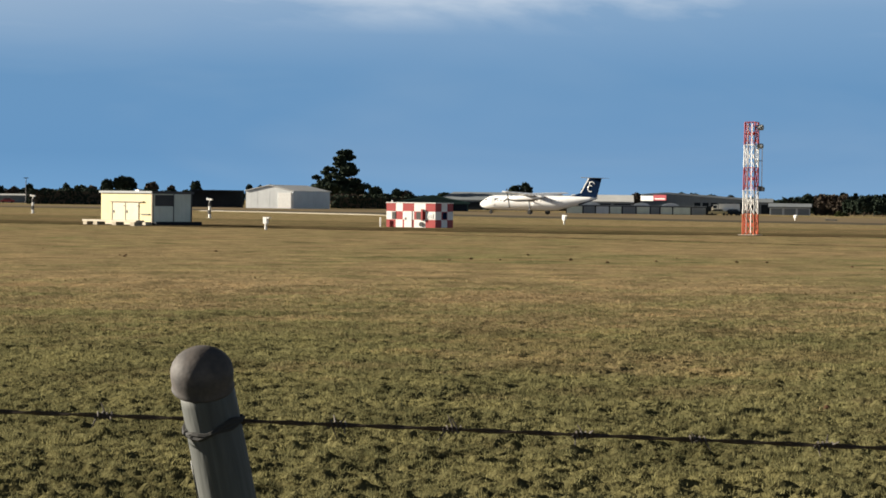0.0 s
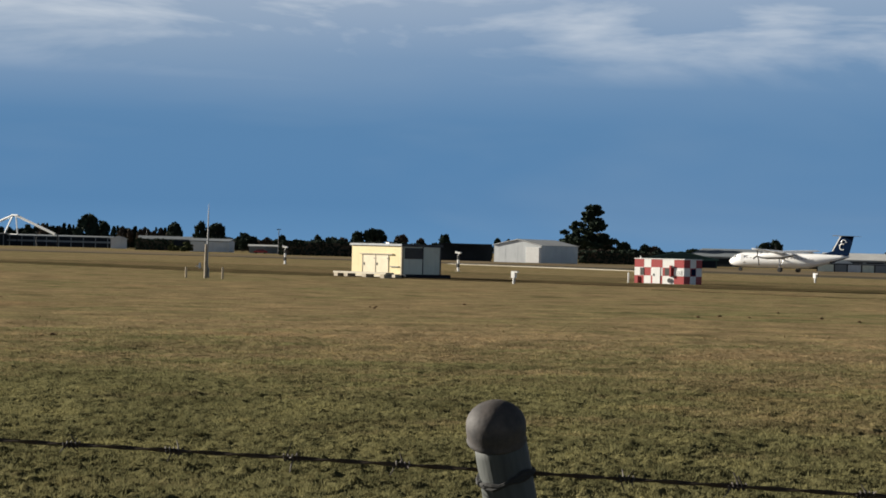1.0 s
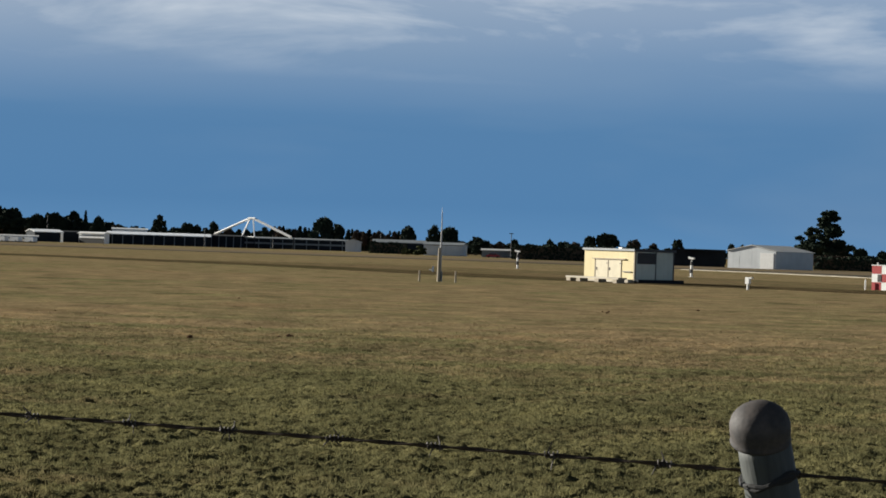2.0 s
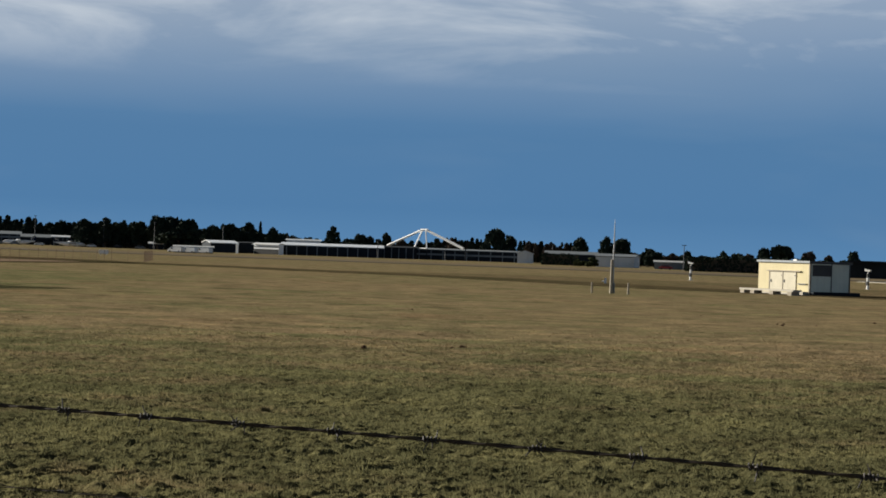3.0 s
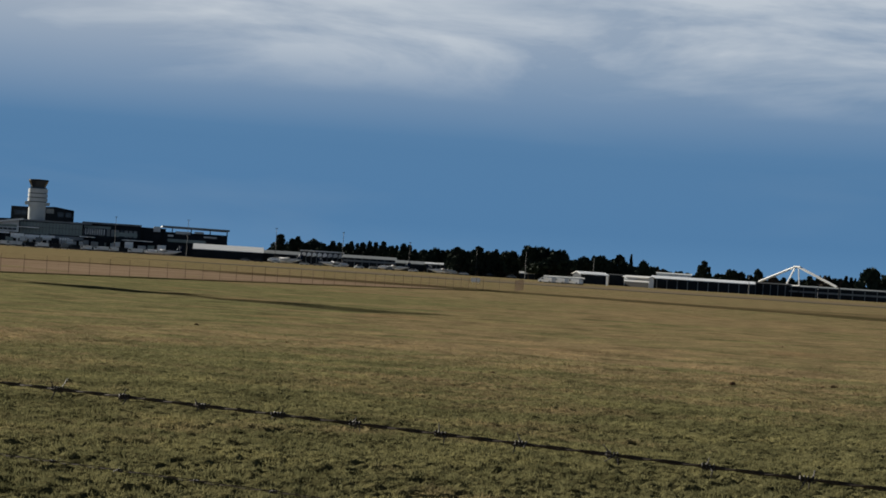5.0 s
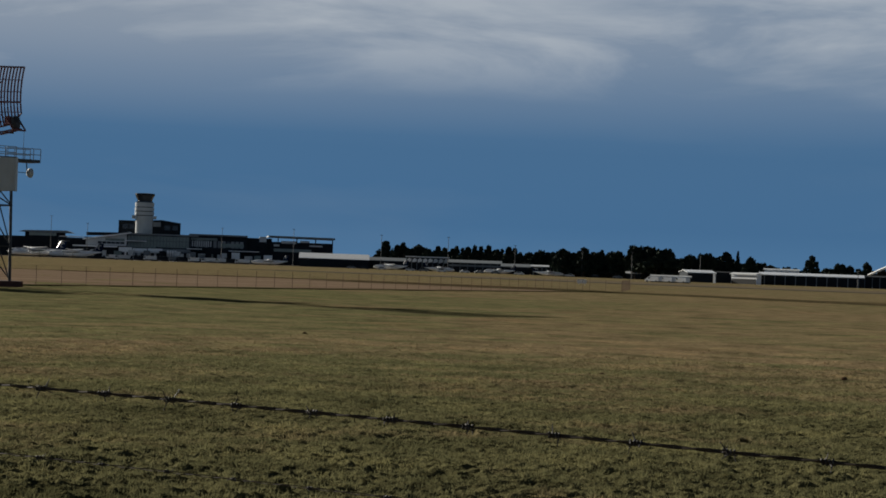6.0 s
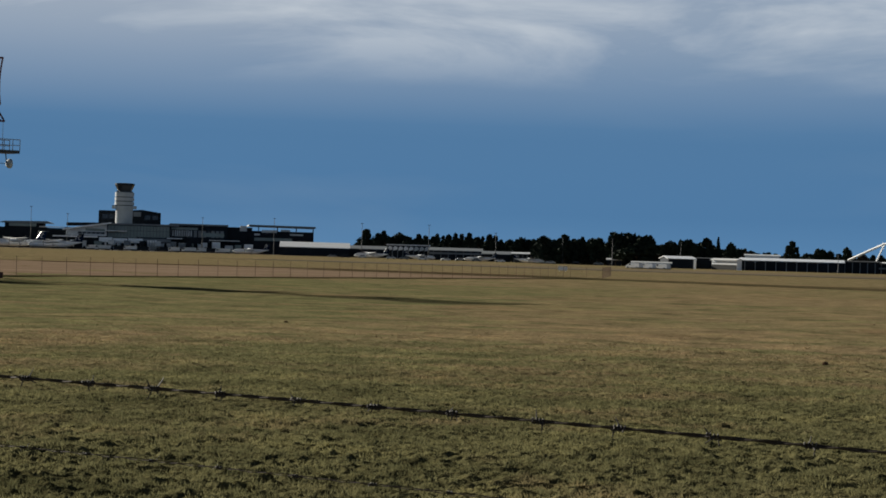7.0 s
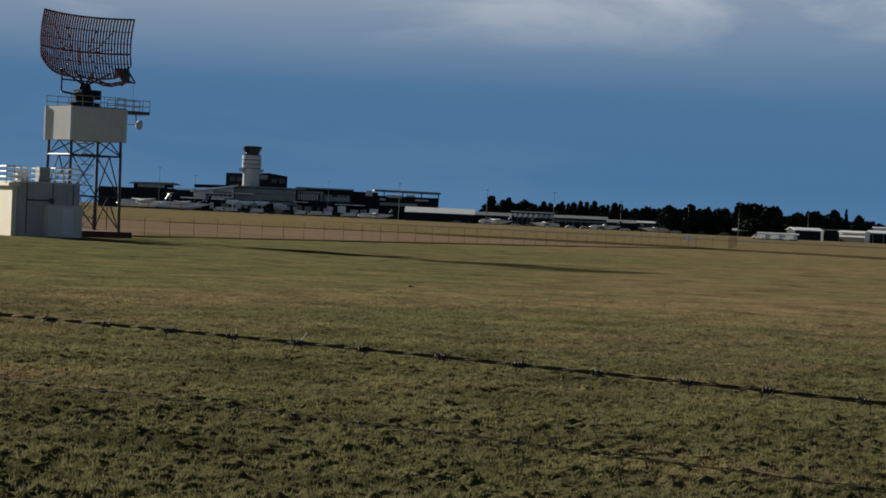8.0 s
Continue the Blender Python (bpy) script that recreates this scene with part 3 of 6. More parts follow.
# ---- chequered equipment hut ----
def build_hut():
    hut = thing("chequered_hut", placed(19.28, 200.0, 0), "red and white chequered equipment hut on the grass", "hut")
    turn = Matrix.Rotation(radians(180 - 33), 4, "Z")
    h, lx, ly = 2.30, 5.5, 3.0
    put = lambda name, shape, mat, label="", parent=hut: part(name, shape, mat, parent, label, at=turn if parent is hut else None)
    put("core", Shape().box(0, -ly, 0, lx, 0, h), WHITE)
    put("roof", Shape().box(-0.05, -ly - 0.05, h, lx + 0.05, 0.05, h + 0.07), WHITE)
    put("skid", Shape().box(0.1, -ly + 0.1, -0.1, lx - 0.1, -0.1, 0.0), DARK_STEEL)
    xs = [0.0, 1.09, 2.37, 3.65, 4.43, 5.5]
    for i in range(5):
        for j in range(3):
            red = (i + j) % 2 == 0
            put("panel", Shape().box(xs[i] + 0.005, 0, j * h / 3 + 0.005, xs[i + 1] - 0.005, 0.02, (j + 1) * h / 3 - 0.005), RED if red else WHITE, "red painted panel" if red else "white painted panel")
    for i in range(3):
        for j in range(3):
            red = (i + j) % 2 == 0
            put("panel", Shape().box(-0.02, -(i + 1) * ly / 3 + 0.005, j * h / 3 + 0.005, 0, -i * ly / 3 - 0.005, (j + 1) * h / 3 - 0.005), RED if red else WHITE)
    door = put("door", Shape().box(2.62, 0.02, 0.05, 3.45, 0.06, 1.55), WHITE, "white painted door")
    part("handle", Shape().box(3.3, 0.06, 0.75, 3.36, 0.1, 0.95), DARK_STEEL, door)
    put("louvre", Shape().box(1.6, 0.02, 0.82, 2.1, 0.05, 1.48), BLACK)
    put("louvre", Shape().box(4.45, 0.02, 0.82, 4.85, 0.05, 1.48), BLACK)
    # navy patch paints the look of a red panel in shade
    put("louvre", Shape().box(-0.05, -1.9, 0.85, -0.02, -1.2, 1.45), PLANE_NAVY, "dark blue patch painted as shade on a red panel")
    put("extinguisher_box", Shape().box(1.32, 0.02, 0.7, 1.5, 0.2, 1.75), RED)
    notice = put("notice", Shape().box(0.25, 0.02, 0.9, 0.95, 0.05, 1.3), WHITE, "white notice with unreadable lines")
    for z in (0.98, 1.08, 1.18):
        part("line", Shape().box(0.32, 0.05, z, 0.88, 0.055, z + 0.035), GREY_CLAD, notice)
    put("fan", Shape().lathe([(0.22, 0.0), (0.22, 0.08)], 16, pose(1.55, 0.02, 0.35, -90, 0, 0)), DARK_STEEL)
    put("roof_light", Shape().lathe([(0.06, 0), (0.06, 0.16), (0.03, 0.2)], 10, pose(5.0, -0.2, h + 0.07)), WHITE)
    return hut


build_hut()


# ---- lattice tower ----
def build_lattice():
    tower = thing("lattice_tower", placed(27.60, 181.5, -20), "orange red and white steel lattice tower with dish aerials", "tower")
    h, w0, w1 = 9.45, 0.50, 0.44
    bands = [(0.0, 0.19, ORANGE), (0.19, 0.40, WHITE), (0.40, 0.60, RED), (0.60, 0.80, WHITE), (0.80, 1.0, RED)]

    def corner(i, z):
        w = w0 + (w1 - w0) * z / h
        return Vector((w * (1 if i in (1, 2) else -1), w * (1 if i in (2, 3) else -1), z))

    for a, b, mat in bands:
        z0, z1 = a * h, b * h
        word = "white painted" if mat is WHITE else "red painted"
        for i in range(4):
            part("leg", Shape().rod(corner(i, z0), corner(i, z1), 0.055, None, 6), mat, tower, word + " leg")
            j = (i + 1) % 4
            zm = (z0 + z1) / 2
            part("brace", Shape().rod(corner(i, z0), corner(j, z1), 0.035, None, 5), mat, tower)
            part("brace", Shape().rod(corner(j, z0), corner(i, z1), 0.035, None, 5), mat, tower)
            part("rail", Shape().rod(corner(i, z1), corner(j, z1), 0.035, None, 5), mat, tower)
            if mat is not WHITE:
                part("rail", Shape().rod(corner(i, zm), corner(j, zm), 0.04, None, 5), mat, tower)
                panel = Shape()
                for s in range(2):
                    f = (s + 1) / 3
                    panel.rod(corner(i, z0).lerp(corner(j, z0), f), corner(i, z1).lerp(corner(j, z1), f), 0.018, None, 4)
                part("screen", panel, mat, tower)
    part("footing", Shape().box(-0.8, -0.8, -0.2, 0.8, 0.8, 0.10), CONCRETE, tower)
    for z, r in ((9.0, 0.24), (4.45, 0.0), (7.45, 0.22)):
        if r:
            aerial = part("aerial", Shape().lathe([(r, 0), (r, 0.42), (0.05, 0.5)], 14, pose(0.62, -0.2, z, 0, 90, 0)), PLAIN_GREY, tower, "grey drum aerial")
            part("bracket", Shape().rod((0.5, -0.3, z), (0.75, -0.2, z), 0.04, None, 6), DARK_STEEL, aerial)
    whip = part("whip_aerial", Shape().rod((1.05, -0.3, 4.1), (1.05, -0.3, 7.2), 0.035, None, 6), WHITE, tower, "white whip aerial")
    part("bracket", Shape().box(0.45, -0.34, 4.05, 1.15, -0.26, 4.13), DARK_STEEL, whip)
    part("bracket", Shape().box(0.45, -0.34, 6.2, 1.08, -0.26, 6.26), DARK_STEEL, whip)
    part("bracket", Shape().box(0.75, -0.5, 3.7, 1.25, -0.1, 4.05), DARK_STEEL, whip)
    part("ladder", Shape().rod((0.3, -0.72, 0.2), (0.25, -0.6, 9.3), 0.03, None, 4).rod((-0.1, -0.72, 0.2), (-0.1, -0.6, 9.3), 0.03, None, 4), STEEL, tower)


build_lattice()


# ---- radar station ----
def build_radar():
    # the tower stands on a plinth of half a metre
    tower = thing("radar_tower", placed(-22.88, 158.0, 28) @ Matrix.Translation((0, 0, 0.426)) @ Matrix.Scale(0.836, 4), "dark steel radar tower with grey cabin and dark red dish", "radar tower")
    hx, hy = 2.62, 2.30
    zc, zt = 7.75, 10.6
    for sx in (-1, 1):
        for sy in (-1, 1):
            part("leg", Shape().rod((sx * (hx - 0.15), sy * (hy - 0.15), 0), (sx * (hx - 0.25), sy * (hy - 0.25), zc), 0.14, 0.13, 8), DARK_STEEL, tower)
    faces = [((-1, -1), (1, -1)), ((1, -1), (1, 1)), ((1, 1), (-1, 1)), ((-1, 1), (-1, -1))]
    for a, b in faces:
        pa = lambda p, z: Vector((p[0] * (hx - 0.18), p[1] * (hy - 0.18), z))
        mids = lambda z: (pa(a, z) + pa(b, z)) / 2
        for z in (3.0, 6.5):
            part("girt", Shape().rod(pa(a, z), pa(b, z), 0.08, None, 6), DARK_STEEL, tower)
        for z0, z1, up in ((0.2, 3.0, True), (3.0, 6.5, True), (6.5, zc, True)):
            part("brace", Shape().rod(pa(a, z0), mids(z1), 0.06, None, 5), DARK_STEEL, tower)
            part("brace", Shape().rod(pa(b, z0), mids(z1), 0.06, None, 5), DARK_STEEL, tower)
        part("hanger", Shape().rod(mids(3.0), mids(0.2), 0.04, None, 5), DARK_STEEL, tower)
    stair = Shape()
    for i in range(9):
        stair.box(-0.5 + 0.08 * (i % 2), -0.5, 0.9 * i + 0.3, 0.7, 0.6, 0.9 * i + 0.36)
        stair.rod((-0.5, -0.5, 0.9 * i + 0.3), (0.7, -0.5, 0.9 * i + 1.2), 0.035, None, 5)
        stair.rod((0.7, 0.6, 0.9 * i + 0.3), (-0.5, 0.6, 0.9 * i + 1.2), 0.035, None, 5)
    part("stair", stair, STEEL, tower, "zigzag steel access stair")
    # the slab's colour is kept dark in place of the tower's shadow
    part("base_slab", Shape().box(-hx - 0.2, -hy - 0.3, -0.75, hx + 0.9, hy + 0.3, 0.04), RUST, tower, "rust red plinth, darkened for the shade under the tower")
    cabin = part("cabin", Shape().box(-hx, -hy, zc, hx, hy, zt), CABIN, tower, "grey clad equipment cabin")
    for sx in (-1, 1):
        for sy in (-1, 1):
            part("corner_trim", Shape().box(sx * hx - 0.11, sy * hy - 0.11, zc - 0.03, sx * hx + 0.11, sy * hy + 0.11, zt + 0.03), LIGHT_CLAD, cabin)
    part("deck", Shape().box(-hx, -hy, zt, hx, hy, zt + 0.08), DARK_STEEL, tower)
    walkway = part("walkway", Shape().box(hx, -0.6, zt - 0.25, hx + 3.3, 1.2, zt + 0.02), DARK_STEEL, tower, "cantilevered dark steel walkway")
    for y in (-0.6, 1.2):
        rail = Shape()
        for z in (0.45, 0.95):
            rail.rod((hx, y, zt + z), (hx + 3.3, y, zt + z), 0.035, None, 5)
        for x in (0.1, 0.9, 1.75, 2.6, 3.3):
            rail.rod((hx + x, y, zt), (hx + x, y, zt + 0.95), 0.035, None, 5)
        part("handrail", rail, STEEL, walkway)
    for y in (-hy + 0.05, hy - 0.05):
        rail = Shape()
        for z in (0.45, 0.95):
            rail.rod((-hx, y, zt + z), (hx, y, zt + z), 0.03, None, 5)
        for i in range(6):
            rail.rod((-hx + i * 2 * hx / 5, y, zt), (-hx + i * 2 * hx / 5, y, zt + 0.95), 0.03, None, 5)
        part("handrail", rail, STEEL, tower)
    lamp = part("link_aerial", Shape().lathe([(0.42, 0), (0.42, 0.16), (0.3, 0.32), (0.06, 0.42)], 18, pose(hx + 2.6, -0.3, zt - 1.15, 0, -90, 0)), LIGHT_CLAD, tower, "small round link aerial under the walkway")
    part("arm", Shape().rod((hx + 2.1, -0.3, zt - 0.2), (hx + 2.2, -0.3, zt - 1.15), 0.05, None, 6).rod((hx + 0.1, -0.3, zt - 1.15), (hx + 2.2, -0.3, zt - 1.15), 0.03, None, 6), DARK_STEEL, lamp)
    part("whip_aerial", Shape().rod((hx + 2.6, 1.2, zt), (hx + 2.6, 1.2, zt + 2.6), 0.03, 0.015, 5), STEEL, tower)
    # turning gear
    part("turntable", Shape().lathe([(1.35, 0), (1.35, 0.35), (0.8, 0.4), (0.95, 1.2), (0.6, 1.4), (0.40, 2.0)], 16, pose(-0.2, 0, zt + 0.08)), DARK_CLAD, tower)
    part("gear_box", Shape().box(-0.9, -0.75, zt + 0.75, 1.0, 0.7, zt + 1.55), DARK_CLAD, tower)
    yoke = Shape()
    for x in (-2.3, -0.9, 0.9, 2.6):
        yoke.rod((-0.2, 0, zt + 1.9), (x, 0.6, zt + 3.2), 0.09, None, 6)
    yoke.rod((-2.3, 0.3, zt + 2.35), (3.2, -0.6, zt + 2.2), 0.08, None, 6).rod((-2.3, 0.3, zt + 1.3), (-2.3, 0.3, zt + 3.2), 0.08, None, 6).rod((-2.3, 0.3, zt + 1.3), (-0.2, 0, zt + 1.0), 0.10, None, 6)
    part("yoke", yoke, DARK_STEEL, tower, "dark steel yoke under the reflector")
    # dish: a reflector of vertical ribs and curved chords
    z_mid = zt + 5.35
    head = Matrix.Translation((-0.25, 0, z_mid - 0.24)) @ Matrix.Rotation(radians(0.5), 4, "Y") @ Matrix.Rotation(radians(3), 4, "Z") @ Matrix.Rotation(radians(-8), 4, "X")
    dish = part("dish", Shape().box(-0.10, 1.0, -1.2, 0.10, 1.3, 0.3), MAROON, tower, "dark red mesh radar reflector", at=head)

    def surface(x, z):
        return Vector((x, 1.25 - 0.052 * x * x - 0.085 * (z + 0.2) ** 2 - 0.25, z))

    def low(x):
        return -2.45 + 1.6 * (abs(x) / 4.6) ** 5.0

    half = 4.45
    for i in range(35):
        x = -half + i * 2 * half / 34
        zs = [low(x) + (2.9 - low(x)) * j / 10 for j in range(11)]
        part("rib", Shape().tube([surface(x, z) for z in zs], 0.088, 4), MAROON, dish)
    for z in (-1.9, -1.0, -0.1, 0.8, 1.8, 2.85):
        xs = [-half + j * 2 * half / 16 for j in range(17)]
        xs = [x for x in xs if low(x) <= z + 0.01]
        part("chord", Shape().tube([surface(x, z) for x in xs], 0.08 if z in (-0.1, 2.85) else 0.03, 4), MAROON, dish)
    part("edge", Shape().tube([surface(-half + j * 2 * half / 24, low(-half + j * 2 * half / 24)) for j in range(25)], 0.08, 5), MAROON, dish)
    truss = Shape()
    for x in (-3.0, -1.5, 0.0, 1.5, 3.0):
        for z in (-1.5, 0.3, 1.9):
            p = surface(x, z)
            truss.rod(p, (x * 0.5, 1.1, 0.0), 0.04, None, 4)
    part("back_truss", truss, MAROON, dish)
    boom = Shape()
    for s in (-0.5, 0.5):
        boom.tube([(s, 0.3, -2.3), (s * 0.8 + 0.8, -2.0, -3.5), (s * 0.5 + 1.5, -4.2, -3.4)], 0.08, 6)
    boom.rod((1.8, -4.2, -3.4), (1.2, -4.2, -3.4), 0.08).rod((0.4, -2.0, -3.5), (1.2, -2.0, -3.5), 0.06)
    part("feed_boom", boom, MAROON, dish)
    part("feed_frame", Shape().rod((0.9, -4.3, -3.5), (0.9, -3.2, -2.2), 0.08, None, 5).rod((2.1, -4.3, -3.5), (2.1, -3.2, -2.2), 0.08, None, 5).rod((0.9, -3.2, -2.2), (2.1, -3.2, -2.2), 0.08, None, 5).rod((0.9, -4.3, -3.5), (2.1, -4.3, -3.5), 0.08, None, 5).box(0.9, -3.6, -2.9, 1.6, -3.0, -2.2), MAROON, dish, "dark red feed frame")
    part("feed_horn", Shape().lathe([(0.22, 0), (0.42, 0.5), (0.42, 1.1), (0.2, 1.2)], 8, pose(1.5, -4.0, -3.4, -20, 0, 0)), DARK_STEEL, dish, "dark feed horn on a boom")

    # service building beside it
    service = thing("radar_building", placed(-23.55, 150.0, 17) @ Matrix.Translation((0, 0, 0.25)) @ Matrix.Scale(0.904, 4), "low grey and cream radar equipment building with roof rails", "building")
    h = 3.75
    part("wall", Shape().box(-3.30, 0, -0.4, 1.80, 7.0, h), PLAIN_GREY, service, "grey steel wall")
    part("end_wall", Shape().box(-3.46, -0.06, -0.4, -3.31, 7.06, h - 0.28), CREAM, service, "sunlit cream painted end wall")
    part("end_roof", Shape().box(-3.75, -0.10, h - 0.27, -2.9, 7.1, h - 0.02), CREAM, service, "cream roof edge")
    part("roof", Shape().box(-2.88, -0.05, h, 1.85, 7.05, h + 0.12), CABIN, service)
    part("downpipe", Shape().rod((-3.20, -0.10, -0.2), (-3.20, -0.10, h), 0.06, None, 8), LIGHT_CLAD, service)
    for x in (-2.30, -0.30, 1.30):
        part("seam", Shape().box(x - 0.03, -0.04, 0, x + 0.03, 0, h), DARK_STEEL, service)
    part("gutter", Shape().box(-2.3, -0.10, 2.42, -0.3, 0, 2.54), DARK_STEEL, service)
    annex = part("annex", Shape().box(-0.95, -1.2, -0.4, 1.70, -0.02, 2.15), CABIN, service, "pale grey steel plant cabinet")
    part("annex_door", Shape().box(0.1, -1.24, 0.0, 1.0, -1.2, 1.95), LIGHT_CLAD, annex)
    part("cable_box", Shape().box(-0.55, -0.25, 2.3, -0.25, 0, 2.65), DARK_STEEL, service)
    for x0, x1, y0, bar in ((-0.10, 1.75, 0.1, 0.075), (-3.9, -2.75, 0.1, 0.07), (-2.55, -1.35, 1.4, 0.035)):
        for z in (0.30, 0.70, 1.10):
            z += h + 0.1
            part("rail_bar", Shape().rod((x0, y0, z), (x1, y0, z), bar, None, 6), BRIGHT, service, "white painted roof rail")
            for x in (x0, x1):
                part("side_bar", Shape().rod((x, y0, z), (x, 6.4, z), bar * 0.7, None, 5), BRIGHT, service)
        steps = max(2, int((x1 - x0) / 0.6))
        for i in range(steps + 1):
            x = x0 + (x1 - x0) * i / steps
            part("rail_post", Shape().rod((x, y0, h - 0.1), (x, y0, h + 1.25), bar * 0.7, None, 5), BRIGHT, service)
    part("cable_cage", Shape().box(-2.5, 2.0, h + 0.12, -1.6, 3.2, h + 1.0), PALE_ROOF, service)
    part("air_unit", Shape().box(-1.1, 1.0, h + 0.12, -0.25, 2.2, h + 1.25), GREY_CLAD, service)
    part("lamp", Shape().lathe([(0.03, 0), (0.25, 0.12), (0.22, 0.3), (0.05, 0.36)], 10, pose(2.2, 1.5, 2.5)).rod((2.2, 1.5, 0), (2.2, 1.5, 2.5), 0.05), WHITE, service, "white lamp on a short pole")


build_radar()


# ---- turboprop airliner ----
def build_airliner():
    """Nose along -x."""
    plane = thing("turboprop_airliner", Matrix.Translation(MID) @ Matrix.Rotation(math.atan2(RUN.y, RUN.x) + math.pi, 4, "Z") @ Matrix.Scale(1.04, 4), "white twin turboprop airliner with a navy blue tail, on the runway", "airliner")
    rings = [(-12.6, 0.08, 2.27), (-12.3, 0.48, 2.30), (-11.6, 0.88, 2.42), (-10.6, 1.20, 2.58), (-9.6, 1.37, 2.67), (-8.4, 1.42, 2.68), (4.2, 1.42, 2.68), (6.5, 1.15, 2.95), (8.8, 0.82, 3.2), (11.0, 0.45, 3.5), (12.6, 0.15, 3.72)]

    def hull(part_rings, name, mat, lo=0, hi=32, grow=1.0, label=""):
        n = 32
        verts, faces = [], []
        for x, r, z in part_rings:
            verts += [(x, r * grow * math.cos(j * math.tau / n), z + r * grow * math.sin(j * math.tau / n)) for j in range(n)]
        for i in range(len(part_rings) - 1):
            faces += [(i * n + j % n, i * n + (j + 1) % n, (i + 1) * n + (j + 1) % n, (i + 1) * n + j % n) for j in range(lo, hi)]
        if lo == 0 and hi == n:
            faces += [tuple(range(n)), tuple(range(len(verts) - n, len(verts)))]
        return part(name, Shape().faces(verts, faces), mat, plane, label, smooth=True)

    body = hull(rings, "fuselage", PLANE_WHITE, label="glossy white fuselage")
    for side in (-1, 1):
        for i in range(18):
            if i in (8, 9):
                continue
            x = -8.2 + i * 0.78
            part("window", Shape().box(x - 0.07, side * 1.385 - 0.03, 3.02, x + 0.07, side * 1.385 + 0.03, 3.20), PLANE_GREY, body)
        part("door", Shape().box(-9.5, side * 1.36 - 0.03, 2.2, -8.8, side * 1.36 + 0.05, 3.75), PLANE_WHITE, body)
    part("cockpit_glass", Shape().faces([(-11.55, -0.72, 3.05), (-10.72, -0.92, 3.42), (-10.72, 0.92, 3.42), (-11.55, 0.72, 3.05), (-10.6, -1.08, 3.12), (-10.6, 1.08, 3.12), (-11.2, -0.98, 2.95), (-11.2, 0.98, 2.95)],
                                        [(0, 1, 2, 3), (0, 6, 4, 1), (3, 2, 5, 7)]), DARK_GLASS, body, "dark cockpit windows")
    # wing over the fuselage
    outline = [(0.0, 0.34), (0.35, 0.5), (1.0, 0.42), (2.6, 0.08), (1.6, 0.05), (0.6, -0.02), (0.15, 0.05)]
    for side in (-1, 1):
        sections = [(0.0, -1.9, 2.75, 4.05), (4.0, -1.85, 2.7, 4.15), (13.7, -1.0, 1.35, 4.62)]
        verts, faces = [], []
        for y, x0, chord, z in sections:
            verts += [(x0 + px * chord / 2.6, side * y, z + pz * chord / 2.6) for px, pz in outline]
        k = len(outline)
        for s in range(2):
            faces += [(s * k + j, s * k + (j + 1) % k, (s + 1) * k + (j + 1) % k, (s + 1) * k + j) for j in range(k)]
        faces.append(tuple(range(2 * k, 3 * k)))
        part("wing", Shape().faces(verts, faces), PLANE_WHITE, plane, "pale wing mounted above the fuselage")
        n_rings = [(-4.3, 0.28, 3.55), (-4.0, 0.42, 3.52), (-2.5, 0.55, 3.5), (0.5, 0.52, 3.55), (2.6, 0.30, 3.75), (3.4, 0.08, 3.85)]
        verts, faces = [], []
        for x, r, z in n_rings:
            verts += [(x, side * 4.0 + r * 0.8 * math.cos(j * math.tau / 16), z + r * 1.15 * math.sin(j * math.tau / 16)) for j in range(16)]
        for i in range(len(n_rings) - 1):
            faces += [(i * 16 + j, i * 16 + (j + 1) % 16, (i + 1) * 16 + (j + 1) % 16, (i + 1) * 16 + j) for j in range(16)]
        faces += [tuple(range(16)), tuple(range(80, 96))]
        nacelle = part("nacelle", Shape().faces(verts, faces), PLANE_WHITE, plane, "white engine nacelle", smooth=True)
        # grey shell paints the shade on the nacelle's underside
        lower = [i * 16 + j for i in range(5) for j in range(9, 16)]
        shade_shell = [(x, y * 1.02 - side * 0.08, z - 0.02) for x, y, z in verts]
        part("lower_cowl", Shape().faces(shade_shell, [(q, q - q % 16 + (q + 1) % 16, q - q % 16 + (q + 1) % 16 + 16, q + 16) for q in lower]), PLANE_GREY, nacelle, "nacelle underside, greyed to stand in for shade", smooth=True)
        # grey strip added as the shadow line beneath the wing
        part("flap", Shape().box(0.75, min(side * 0.6, side * 11.5), 3.98, 1.55, max(side * 0.6, side * 11.5), 4.06), PLANE_GREY, plane, "grey strip standing in for shade under the wing")
        part("spinner", Shape().lathe([(0.26, 0), (0.2, 0.3), (0.05, 0.5)], 12, pose(-4.3, side * 4.0, 3.55, 0, -90, 0)), PLANE_GREY, nacelle)
        for b in range(4):
            m = Matrix.Translation((-4.5, side * 4.0, 3.55)) @ Matrix.Rotation(radians(20 + 90 * b), 4, "X")
            part("propeller_blade", Shape().box(-0.05, -0.13, 0.2, 0.05, 0.13, 1.95, m), BLACK, nacelle)
        leg = part("main_gear", Shape().rod((0.2, side * 3.95, 0.90), (0.0, side * 4.0, 3.2), 0.11, 0.14, 8).rod((0.2, side * 3.95, 1.5), (1.2, side * 4.0, 3.1), 0.06, None, 6), PLANE_GREY, plane)
        for dy in (-0.24, 0.24):
            part("wheel", Shape().lathe([(0.25, -0.13), (0.42, -0.11), (0.45, 0), (0.42, 0.11), (0.25, 0.13)], 18, pose(0.2, side * 3.95 + dy, 0.90, 90, 0, 0)), RUBBER, leg)
    nose = part("nose_gear", Shape().rod((-10.2, 0, 0.80), (-10.0, 0, 1.8), 0.08, 0.1, 8), PLANE_GREY, plane)
